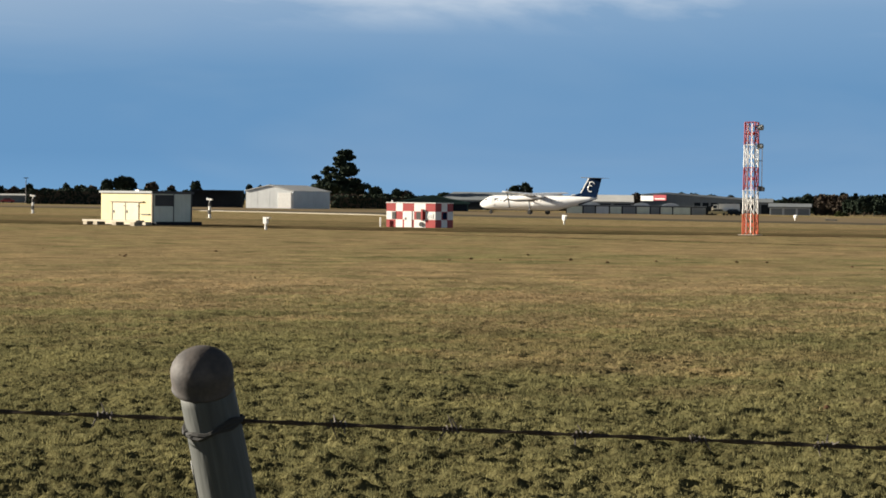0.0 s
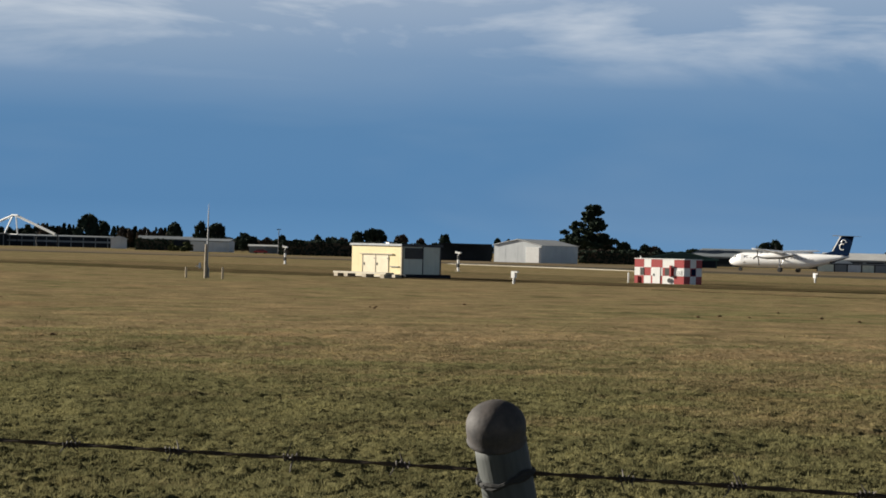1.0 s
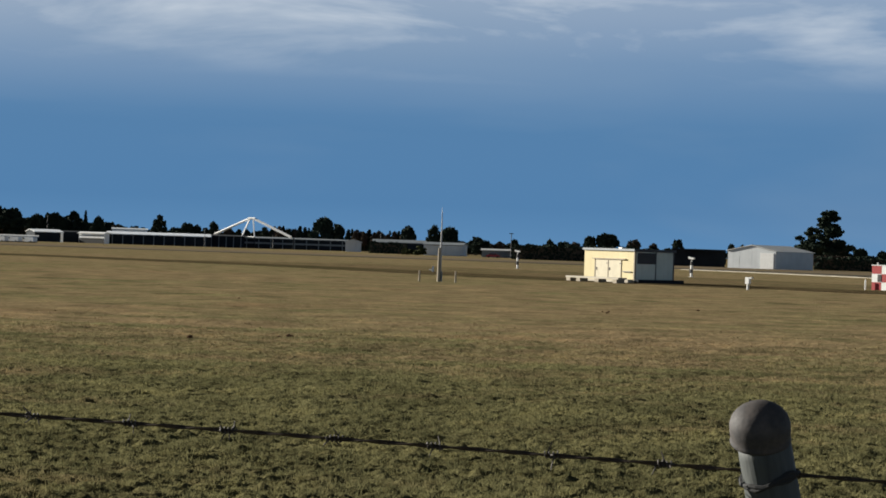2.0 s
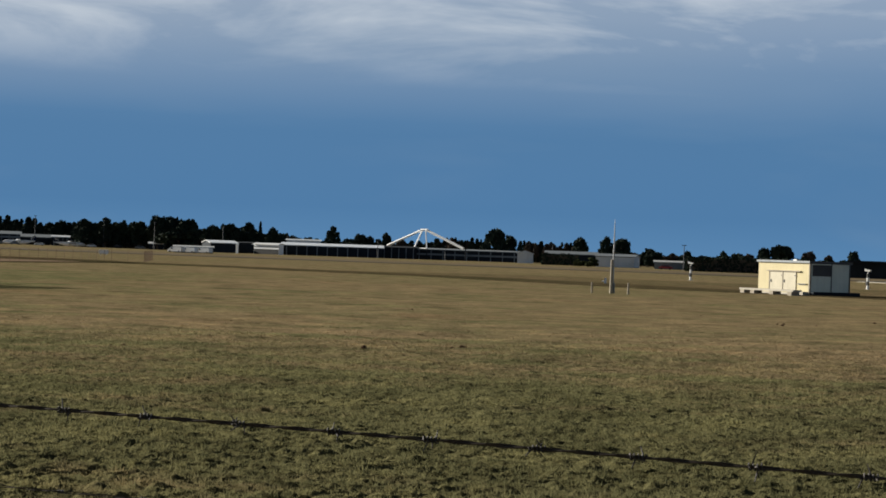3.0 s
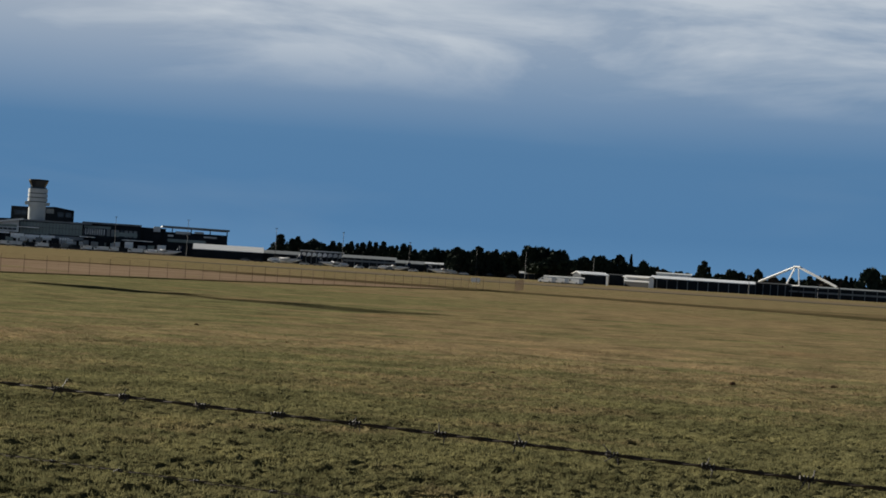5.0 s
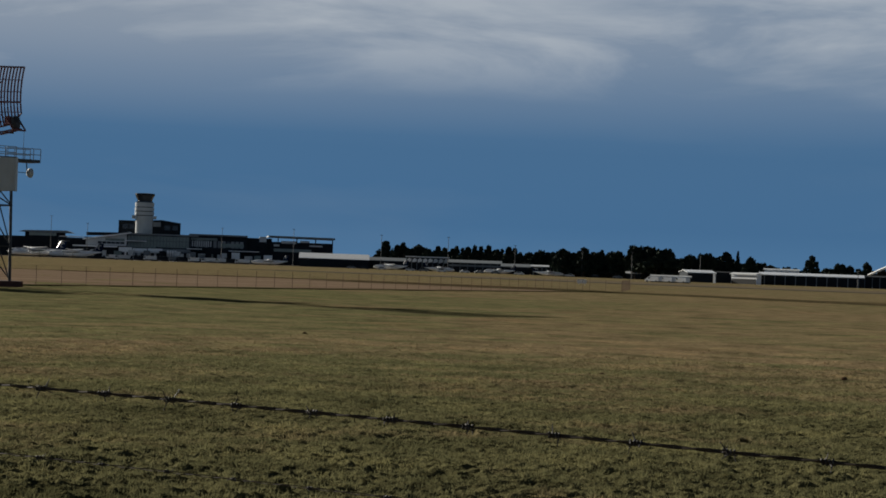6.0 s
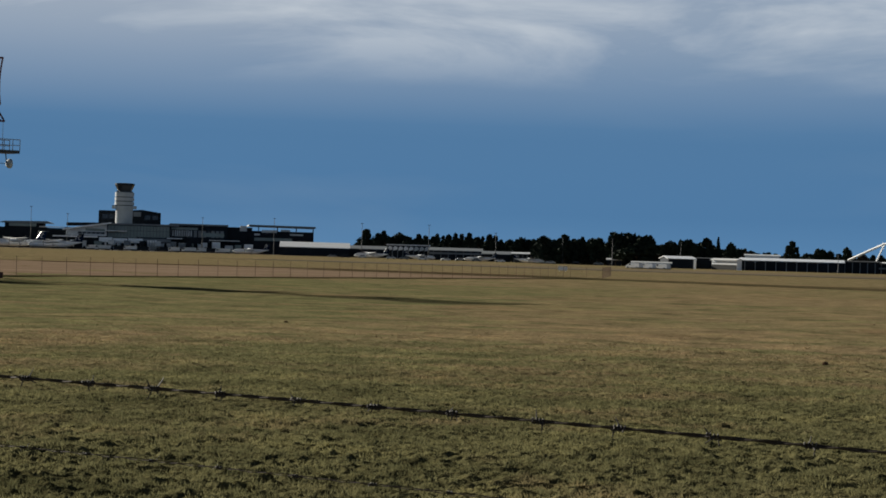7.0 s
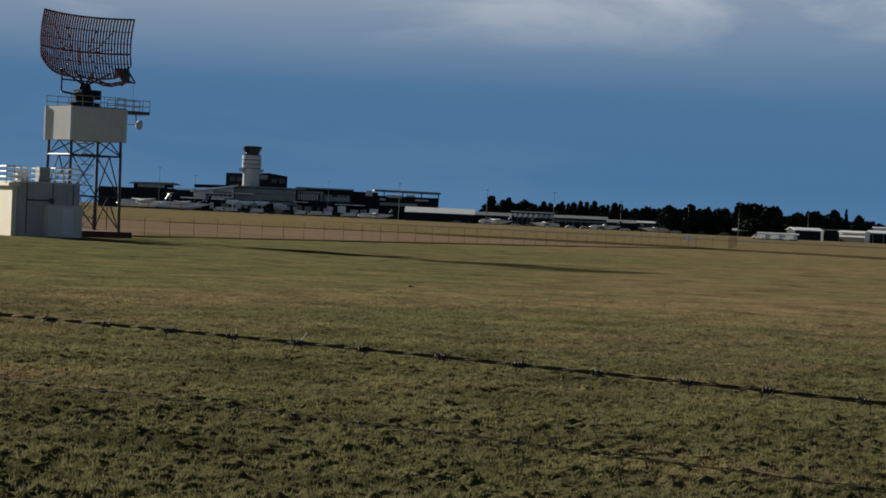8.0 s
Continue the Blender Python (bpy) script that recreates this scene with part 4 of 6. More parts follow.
    for dy in (-0.18, 0.18):
        part("wheel", Shape().lathe([(0.2, -0.08), (0.33, -0.07), (0.35, 0), (0.33, 0.07), (0.2, 0.08)], 16, pose(-10.2, dy, 0.80, 90, 0, 0)), RUBBER, nose)
    fin = part("fin", Shape().prism([(6.8, 4.0), (9.2, 4.7), (10.8, 7.55), (13.4, 7.6), (12.5, 4.1), (12.2, 3.6), (8.8, 3.7)], -0.16, 0.16), PLANE_NAVY, plane, "navy blue fin with a white swirl")
    for cx, cz, r, a0, a1 in ((11.5, 6.35, 0.52, 0, 200), (11.25, 5.55, 0.58, 60, 300)):
        for side in (-0.17, 0.17):
            path = [(cx + r * math.cos(radians(a0 + (a1 - a0) * i / 14)), side, cz + r * math.sin(radians(a0 + (a1 - a0) * i / 14))) for i in range(15)]
            part("tail_emblem", Shape().tube(path, 0.10, 6), PLANE_WHITE, fin)
    part("fin_edge", Shape().prism([(9.05, 4.70), (9.3, 4.70), (10.95, 7.55), (10.7, 7.55)], -0.175, 0.175), PLANE_WHITE, fin)
    part("tailplane", Shape().prism([(10.7, 7.55), (11.0, 7.69), (13.2, 7.63), (13.4, 7.59)], -3.9, 3.9), PLANE_GREY, plane, "grey tailplane across the fin top")
    hull([(8.8, 0.82, 3.2), (11.0, 0.45, 3.5), (12.6, 0.15, 3.72)], "tail_band", PLANE_NAVY, 20, 29, 1.01, "navy band under the tail")
    return plane


AIRLINER = build_airliner()


# ---- small field markers ----
def build_sensor_post(az, d, h):
    post = thing("sensor_post", placed(az, d, -35), "black and white banded post with a white sensor head", "sensor post", "sensor posts on the field")
    for i in range(4):
        part("band", Shape().lathe([(0.16, i * h * 0.2), (0.16, (i + 1) * h * 0.2)], 10), WHITE if i % 2 == 0 else BLACK, post)
    part("stem", Shape().lathe([(0.07, h * 0.8), (0.07, h * 0.93)], 8), STEEL, post)
    part("sensor_head", Shape().prism([(-0.42, h * 0.93), (0.30, h * 0.90), (0.42, h * 0.96), (0.30, h), (-0.15, h), (-0.42, h * 1.05)], -0.16, 0.16), WHITE, post, "white sensor head")
    part("side_box", Shape().box(-0.26, -0.12, h * 0.22, -0.14, 0.12, h * 0.42), BLACK, post)
    part("footing", Shape().box(-0.3, -0.3, -0.1, 0.3, 0.3, 0.05), CONCRETE, post)


build_sensor_post(8.70, 312, 2.6)
build_sensor_post(13.30, 272, 2.45)


def build_marker(az, d, h):
    mark = thing("marker_light", placed(az, d, -35), "white marker light on a short post in the grass", "marker light", "marker lights on the field")
    part("stem", Shape().lathe([(0.10, -0.05), (0.10, h * 0.5)], 8), WHITE, mark)
    part("lamp_box", Shape().box(-0.19, -0.15, h * 0.45, 0.17, 0.15, h), WHITE, mark)
    part("visor", Shape().box(0.17, -0.14, h * 0.88, 0.42, 0.14, h), WHITE, mark)


build_marker(14.78, 180, 1.02)
build_marker(22.70, 252, 1.08)
build_marker(28.76, 360, 0.95)

solid("marker_stake", Shape().lathe([(0.075, -0.05), (0.075, 0.93), (0.04, 0.97)], 8), WHITE, placed(17.82, 203), "plain white marker stake beside the chequered hut", "stake")
solid("concrete_slab", Shape().box(-1.0, -0.5, -0.05, 1.0, 0.5, 0.25), CONCRETE, placed(29.7, 372), "small pale concrete slab in the grass", "slab")


def build_mast():
    mast = thing("guyed_mast", placed(6.60, 166.5), "slim grey wind mast with a thick timber foot", "mast")
    part("foot_pole", Shape().lathe([(0.14, -0.1), (0.125, 1.0), (0.09, 2.6)], 12), TIMBER, mast, "thick weathered timber foot pole")
    part("pole", Shape().lathe([(0.07, 0.1), (0.065, 3.4), (0.045, 4.5), (0.025, 5.45)], 10, pose(0.12, 0.05, 0)), STEEL, mast)
    part("cable_box", Shape().box(0.18, -0.1, 0.0, 0.28, 0.1, 0.80), GREY_CLAD, mast)
    part("spike", Shape().rod((0.12, 0.05, 5.3), (0.12, 0.05, 5.75), 0.02, 0.008, 5), STEEL, mast)


build_mast()
stakes = "posts round the mast"
for az, d, h in ((6.09, 166, 0.80), (7.05, 164, 0.84)):
    solid("timber_stake", Shape().lathe([(0.075, -0.1), (0.07, h), (0.05, h + 0.03)], 8), TIMBER, placed(az, d), "short weathered timber stake beside the mast", "stake", stakes)
solid("white_meter_box", Shape().box(-0.12, -0.1, 0.0, 0.12, 0.1, 0.62).box(-0.4, -0.04, 0.2, -0.12, 0.04, 0.3), WHITE, placed(6.45, 230), "small white meter box in the grass", "meter box")


# ---- mesh fence round the bare earth ----
def build_mesh_fence():
    fence = thing("mesh_fence", pose(0, 0, 0), "tall wire mesh fence on slim steel posts", "fence")
    runs = [((-100, 60), (-72, 130)), ((-72, 130), (-57, 180)), ((-57, 180), (-48, 212)), ((-48, 212), (-33.5, 289)), ((-33.5, 289), (-29.5, 292)), ((-29.5, 292), (-33, 340))]
    h = 1.55
    for (x0, y0), (x1, y1) in runs:
        length = math.hypot(x1 - x0, y1 - y0)
        steps = max(1, round(length / 3.3))
        for i in range(steps + 1):
            x, y = x0 + (x1 - x0) * i / steps, y0 + (y1 - y0) * i / steps
            part("post", Shape().rod((x, y, -0.2), (x, y, h), 0.026, None, 6), MESH, fence)
        wires = Shape()
        for j in range(9):
            z = 0.08 + j * (h - 0.1) / 8
            wires.rod((x0, y0, z), (x1, y1, z), 0.0035, None, 4, False)
        count = int(length / 1.5)
        for i in range(count):
            x, y = x0 + (x1 - x0) * i / count, y0 + (y1 - y0) * i / count
            wires.rod((x, y, 0.08), (x, y, h - 0.02), 0.003, None, 3, False)
        part("mesh", wires, MESH, fence)
    return fence


build_mesh_fence()


# ---- trees ----
def build_tree(kind, seed, mat, label):
    """A tree ten metres high and about ten across, to be scaled."""
    rng = random.Random(seed)
    tree = thing("tree", Matrix(), label, "tree", "trees along the skyline")
    clumps = []
    if kind == "round":
        for i in range(42):
            a, u = rng.uniform(0, math.tau), rng.uniform(-0.75, 1)
            r = 3.6 * math.sqrt(max(0.02, 1 - u * u)) * rng.uniform(0.5, 1.05)
            clumps.append((Vector((r * math.cos(a), r * math.sin(a), 5.4 + 3.4 * u)), rng.uniform(1.0, 1.9)))
        trunk = 4.5
    elif kind == "pine":
        for i in range(60):
            u = rng.random() ** 0.9
            z = 1.6 + 7.9 * u
            reach = (4.6 * (1 - u) ** 0.75 + 0.25) * (1.0 if rng.random() < 0.55 else 0.55)
            a = rng.uniform(0, math.tau)
            clumps.append((Vector((reach * math.cos(a), reach * math.sin(a), z + rng.uniform(-0.2, 0.5))), rng.uniform(0.6, 1.25) * (1.15 - 0.5 * u)))
        clumps.append((Vector((0.1, 0, 9.5)), 0.5))
        trunk = 9.2
    elif kind == "layered":      # tiers of long limbs, each with a flat pad of needles at its end
        for u, west, east, count in ((0.02, 3.6, 3.4, 5), (0.16, 4.4, 4.0, 6), (0.34, 4.9, 2.6, 6), (0.56, 3.8, 2.8, 6), (0.74, 1.1, 1.5, 4), (0.90, 1.4, 1.5, 5), (1.0, 0.4, 0.9, 4)):
            for i in range(count):
                a = math.tau * (i + rng.uniform(0.0, 0.9)) / count
                r = (west if math.cos(a) < 0 else east) * rng.uniform(0.55, 1.08)
                z = 2.4 + 7.0 * u + rng.uniform(-0.45, 0.45) + 0.06 * r
                clumps.append((Vector((r * math.cos(a), r * math.sin(a), z)), rng.uniform(0.65, 1.25) * (1.1 - 0.3 * u)))
                if r > 1.3:
                    clumps.append((Vector((0.55 * r * math.cos(a + 0.2), 0.55 * r * math.sin(a + 0.2), z - 0.3)), rng.uniform(0.6, 1.2)))
        clumps += [(Vector((rng.uniform(-0.7, 0.7), rng.uniform(-0.7, 0.7), 1.0 + 0.55 * i)), rng.uniform(0.6, 0.95)) for i in range(14)]
        trunk = 9.3
    elif kind == "spire":
        for i in range(30):
            u = i / 29
            z = 0.8 + 8.9 * u
            reach = 2.3 * (1 - u) ** 0.8 * rng.uniform(0.4, 1.0)
            a = rng.uniform(0, math.tau)
            clumps.append((Vector((reach * math.cos(a), reach * math.sin(a), z)), (1.5 * (1 - u) + 0.30) * rng.uniform(0.7, 1.1)))
        trunk = 9.0
    elif kind == "poplar":
        for i in range(24):
            u = i / 23
            a = rng.uniform(0, math.tau)
            r = 0.9 * math.sin(math.pi * min(1, 0.15 + u * 0.85)) + 0.1
            clumps.append((Vector((r * math.cos(a), r * math.sin(a), 0.8 + 8.8 * u)), rng.uniform(0.5, 0.9)))
        trunk = 8.5
    else:
        for i in range(22):
            a, r = rng.uniform(0, math.tau), 4.4 * math.sqrt(rng.random())
            clumps.append((Vector((r * math.cos(a), r * math.sin(a), 1.0 + rng.random() * 7.2 * (1 - (r / 5.4) ** 2))), rng.uniform(1.0, 1.8)))
        trunk = 3.0
    wood = Shape().tube([(0.1 * math.sin(i), 0.08 * math.cos(i * 1.7), trunk * i / 6) for i in range(7)], 0.10, 7)
    wood.rod((0, 0, -0.3), (0.05, 0.0, trunk * 0.5), 0.42, 0.16, 9)
    for c, r in clumps[:16]:
        wood.rod((0, 0, max(0.6, c.z * 0.62)), c, 0.12, 0.03, 5, False)
    part("trunk", wood, BARK, tree)
    verts, faces = [], []
    for c, r in clumps:
        for _ in range(int((170 if kind == "layered" else 42) * max(r, 0.6))):
            v = Vector((rng.gauss(0, 1), rng.gauss(0, 1), rng.gauss(0, 0.8)))
            v = v.normalized() * r * rng.random() ** 0.45
            p = c + Vector((v.x, v.y, v.z * (0.52 if kind == "layered" else 0.75)))
            size = rng.uniform(0.20, 0.48) * (0.6 if kind == "layered" else 1.55)
            q = Euler((rng.uniform(0, 6.3), rng.uniform(0, 6.3), rng.uniform(0, 6.3))).to_matrix()
            o = len(verts)
            verts += [p + q @ Vector((-size, -size * 0.6, 0)), p + q @ Vector((size, -size * 0.5, 0)), p + q @ Vector((size * 0.7, size * 0.6, size * 0.3)), p + q @ Vector((-size * 0.6, size * 0.7, -size * 0.2))]
            faces.append((o, o + 1, o + 2, o + 3))
    me = bpy.data.meshes.new("crown")
    me.from_pydata(verts, [], faces)
    me.materials.append(mat)
    part("crown", me, mat, tree)
    return tree


LABELS = {"round": "dark broad evergreen tree on the skyline", "pine": "tall ragged dark pine tree", "layered": "tall dark pine with tiered spreading limbs", "spire": "narrow dark conifer on the skyline", "poplar": "bare brown winter poplar", "bush": "rounded evergreen shrub at the field's edge"}
KINDS = {}
for kind, seeds, mat in (("round", (1, 2, 3), LEAF_DARK), ("pine", (4, 5, 6), LEAF_DARK), ("layered", (16,), LEAF_DARK), ("spire", (7, 8, 9), LEAF_DARK), ("poplar", (10, 11), LEAF_BROWN), ("bush", (12, 13), LEAF_OLIVE), ("twiggy", (14, 15), LEAF_BROWN)):
    KINDS[kind] = [build_tree("round" if kind == "twiggy" else kind, s, mat, LABELS.get(kind, "bare brown winter tree")) for s in seeds]
USED = set()
tree_rng = random.Random(21)


def tree(kind, az, width, top, d):
    """width in degrees and top in degrees above the eye, at d metres."""
    h = max(2.6 + d * math.tan(radians(top)), 1.0)
    w = d * radians(width)
    own = {"round": 8.6, "pine": 7.2, "layered": 8.4, "spire": 3.9, "poplar": 3.2, "bush": 10.0, "twiggy": 9.4}[kind]
    source = tree_rng.choice(KINDS[kind])
    m = placed(az, d, 0 if kind == "layered" else tree_rng.uniform(0, 360)) @ Matrix.Diagonal((w / own, w / own, h / 9.9, 1))
    if source.name in USED:
        copy_thing(source, m @ Matrix.Diagonal((*[1 / k for k in source.scale], 1)))
    else:
        source.matrix_basis = m
        USED.add(source.name)


def tree_row(kinds, az0, az1, top0, top1, width, d0, d1):
    az = az0
    while az < az1:
        w = width * tree_rng.uniform(0.75, 1.35)
        tree(tree_rng.choice(kinds), az + w / 2, w * 1.25, tree_rng.uniform(top0, top1), tree_rng.uniform(d0, d1))
        az += w * tree_rng.uniform(0.45, 0.75)


# single trees that stand out
tree("layered", 16.84, 1.50, 1.26, 640)
tree("twiggy", 17.05, 0.75, 0.55, 655)
for row in (("round", 3.50, 0.62, 0.71, 900), ("round", 3.90, 0.36, 0.58, 905), ("round", 5.78, 0.46, 0.56, 880), ("round", 6.45, 0.35, 0.60, 890), ("round", 6.85, 0.60, 0.56, 895),
            ("round", 7.60, 0.40, 0.35, 880), ("round", 10.60, 0.38, 0.44, 800), ("round", 11.08, 0.62, 0.56, 800), ("twiggy", 11.75, 0.42, 0.42, 820), ("round", 12.93, 0.38, 0.42, 820),
            ("round", 14.35, 0.25, 0.36, 760), ("round", 14.62, 0.25, 0.34, 760), ("round", 14.95, 0.28, 0.38, 760), ("twiggy", 12.30, 0.28, 0.30, 820), ("round", 17.68, 0.50, 0.34, 700),
            ("round", 18.25, 0.34, 0.30, 720), ("twiggy", 18.50, 0.40, 0.28, 720), ("round", 21.40, 0.36, 0.46, 760), ("round", 21.68, 0.40, 0.50, 760), ("round", 23.25, 0.28, 0.42, 760),
            ("twiggy", 24.60, 0.36, 0.30, 700), ("round", 25.80, 0.35, 0.30, 800), ("round", 26.10, 0.40, 0.30, 800), ("round", 26.55, 0.35, 0.27, 800), ("round", 27.1, 0.3, 0.24, 780),
            ("pine", -0.80, 0.42, 0.61, 950), ("round", -0.10, 0.40, 0.47, 960), ("round", 0.18, 0.30, 0.40, 960), ("round", 0.62, 0.30, 0.50, 950), ("twiggy", 1.0, 0.35, 0.36, 955),
            ("spire", -2.72, 0.16, 0.66, 980), ("spire", -2.95, 0.3, 0.5, 980), ("round", -2.38, 0.32, 0.54, 970), ("round", -3.35, 0.60, 0.50, 980), ("pine", -3.05, 0.60, 0.62, 985), ("round", -3.55, 0.62, 0.58, 980), ("round", -3.95, 0.55, 0.54, 980), ("twiggy", -1.9, 0.4, 0.35, 975),
            ("round", -5.42, 0.62, 0.72, 960), ("round", -5.02, 0.75, 0.71, 965), ("round", -4.62, 0.72, 0.66, 960), ("round", -4.85, 1.2, 0.50, 955), ("round", -5.90, 0.60, 0.60, 980),
            ("round", -6.40, 0.46, 0.52, 985), ("pine", -6.78, 0.55, 0.62, 985), ("pine", -7.35, 0.5, 0.56, 990), ("pine", 1.95, 0.3, 0.38, 970), ("round", 8.62, 0.22, 0.32, 700), ("round", 9.55, 0.22, 0.33, 720), ("round", 9.95, 0.4, 0.30, 730), ("twiggy", 10.25, 0.32, 0.30, 730)):
    tree(*row)
tree("pine", -12.05, 0.5, 0.60, 1230)
tree_row(("pine", "round", "spire", "pine"), -11.9, -9.2, 0.42, 0.60, 0.30, 1200, 1260)
tree_row(("pine", "pine", "round", "spire"), -9.2, -6.2, 0.42, 0.58, 0.30, 1150, 1200)
tree_row(("spire", "round"), -6.4, -2.0, 0.30, 0.45, 0.30, 1010, 1050)
tree_row(("round", "spire"), -2.0, 3.0, 0.20, 0.34, 0.30, 1000, 1040)
tree_row(("spire", "twiggy", "spire"), 1.9, 3.1, 0.34, 0.44, 0.16, 960, 990)
tree_row(("spire", "twiggy"), 4.1, 5.6, 0.32, 0.42, 0.17, 960, 990)
tree_row(("round", "twiggy"), 7.1, 8.5, 0.14, 0.24, 0.26, 850, 880)
tree_row(("round", "round", "spire"), 8.6, 14.0, 0.14, 0.22, 0.28, 700, 730)
tree_row(("round", "twiggy"), 16.2, 19.2, 0.08, 0.18, 0.30, 600, 620)
tree_row(("round", "twiggy"), 19.0, 24.5, 0.10, 0.24, 0.36, 800, 830)
tree_row(("round", "twiggy"), 27.5, 29.2, 0.12, 0.28, 0.30, 640, 670)
tree_row(("round", "spire"), 28.9, 32.5, 0.24, 0.34, 0.30, 600, 640)
tree_row(("poplar",), 29.25, 30.05, 0.24, 0.30, 0.16, 560, 575)
tree_row(("round",), 30.0, 32.5, 0.10, 0.32, 0.30, 540, 560)
tree_row(("round", "twiggy"), -21.8, -20.0, 0.25, 0.45, 0.35, 1500, 1560)
tree("bush", 6.05, 0.55, 0.12, 700)
tree("bush", 5.75, 0.30, 0.05, 702)
tree("bush", 29.95, 0.42, -0.10, 520)
for unused in [s for k in KINDS.values() for s in k if s.name not in USED]:
    for ob in (*unused.children_recursive, unused):
        bpy.data.objects.remove(ob)


def build_hedge(az0, az1, top, d):
    """A clipped dark shelter hedge."""
    rng = random.Random(int(d + az0 * 10))
    h = 2.6 + d * math.tan(radians(top))
    half = d * radians(az1 - az0) / 2
    hedge = thing("hedge", placed((az0 + az1) / 2, d), "long dark evergreen shelter hedge", "hedge", kind="stuff")
    verts, faces = [], []
    for _ in range(int(half * 2 * 90)):
        x = rng.uniform(-half, half)
        y, z = rng.uniform(-1.5, 1.5), rng.uniform(0, h) * (1 + 0.05 * math.sin(x * 0.9) + 0.04 * math.sin(x * 2.3))
        s = rng.uniform(0.2, 0.45)
        q = Euler((rng.uniform(0, 6.3), rng.uniform(0, 6.3), 0)).to_matrix()
        o = len(verts)
        verts += [Vector((x, y, z)) + q @ Vector(v) * s for v in ((-1, -0.6, 0), (1, -0.5, 0.2), (0.6, 0.7, 0), (-0.7, 0.6, -0.2))]
        faces.append((o, o + 1, o + 2, o + 3))
    me = bpy.data.meshes.new("foliage")
    me.from_pydata(verts, [], faces)
    me.materials.append(LEAF_DARK)
    part("foliage", me, LEAF_DARK, hedge)
    part("stems", Shape().box(-half + 0.4, -0.7, 0, half - 0.4, 0.7, h * 0.9), BARK, hedge)


build_hedge(8.55, 14.2, 0.15, 640)
build_hedge(16.5, 19.3, 0.08, 590)
build_hedge(4.75, 5.75, 0.10, 760)
build_hedge(-7.6, -2.0, 0.20, 995)
for az0, az1, top, d in ((-12.3, -9.0, 0.40, 1270), (-9.2, -6.0, 0.40, 1215), (-6.4, -2.0, 0.32, 1060), (-2.2, 3.0, 0.20, 1050), (2.9, 8.6, 0.16, 1000), (18.8, 24.6, 0.10, 850), (28.4, 32.6, 0.20, 660)):
    build_hedge(az0, az1, top, d)


# ---- buildings across the runway ----
def gabled(name, az0, az1, d, depth, eaves, ridge, wall, roof, label, turn=0.0, along=True, category="hangar", doors=0, door_mat=None, bands=(), posts=0):
    """A long building between two bearings; heights in degrees over the eye are turned into metres at its distance."""
    up = lambda el: 2.6 + d * math.tan(radians(el))
    w = d * radians(az1 - az0) / math.cos(radians(turn))
    e, r = up(eaves), up(ridge)
    b = thing(name, placed((az0 + az1) / 2, d, turn), label, category)
    x0, x1 = -w / 2, w / 2
    if along:      # ridge runs across the view
        part("wall", Shape().faces([(x0, 0, 0), (x1, 0, 0), (x1, depth, 0), (x0, depth, 0), (x0, 0, e), (x1, 0, e), (x1, depth, e), (x0, depth, e), (x0, depth / 2, r - 0.05), (x1, depth / 2, r - 0.05)],
                                   [(0, 1, 5, 4), (2, 3, 7, 6), (1, 2, 6, 9, 5), (3, 0, 4, 8, 7)]), wall, b)
        for y0, y1 in ((-0.5, depth / 2), (depth + 0.5, depth / 2)):
            part("roof", Shape().faces([(x0 - 0.4, y0, e - 0.1), (x1 + 0.4, y0, e - 0.1), (x1 + 0.4, y1, r), (x0 - 0.4, y1, r), (x0 - 0.4, y0, e + 0.1), (x1 + 0.4, y0, e + 0.1), (x1 + 0.4, y1, r + 0.2), (x0 - 0.4, y1, r + 0.2)],
                                       [(0, 1, 2, 3), (4, 5, 6, 7), (0, 1, 5, 4), (0, 3, 7, 4), (1, 2, 6, 5), (3, 2, 6, 7)]), roof, b)
    else:          # gable towards the view
        part("wall", Shape().prism([(x0, 0), (x1, 0), (x1, e), (0, r - 0.05), (x0, e)], 0, depth), wall, b)
        for s in (-1, 1):
            part("roof", Shape().prism([(s * (w / 2 + 0.4), e - 0.1), (0, r), (0, r + 0.2), (s * (w / 2 + 0.4), e + 0.1)], -0.4, depth + 0.4), roof, b)
    part("barge_board", Shape().box(x0 - 0.42, -0.56, e - 0.15, x1 + 0.42, -0.44, e + 0.12), roof, b)
    for i in range(doors):
        f = (i + 0.5) / doors
        x = x0 + w * f
        part("door", Shape().box(x - w / doors * 0.42, -0.12, 0.05, x + w / doors * 0.42, 0.0, e * 0.82), door_mat or DARK_CLAD, b)
    for i in range(posts):
        x = x0 + w * (i + 0.5) / posts
        part("column", Shape().box(x - 0.17, -0.4, 0, x + 0.17, -0.05, e - 0.1), GREY_CLAD, b)
    for z0, z1, mat in bands:
        part("band", Shape().box(x0 + 0.2, -0.08, z0 * e, x1 - 0.2, -0.01, z1 * e), mat, b)
    return b


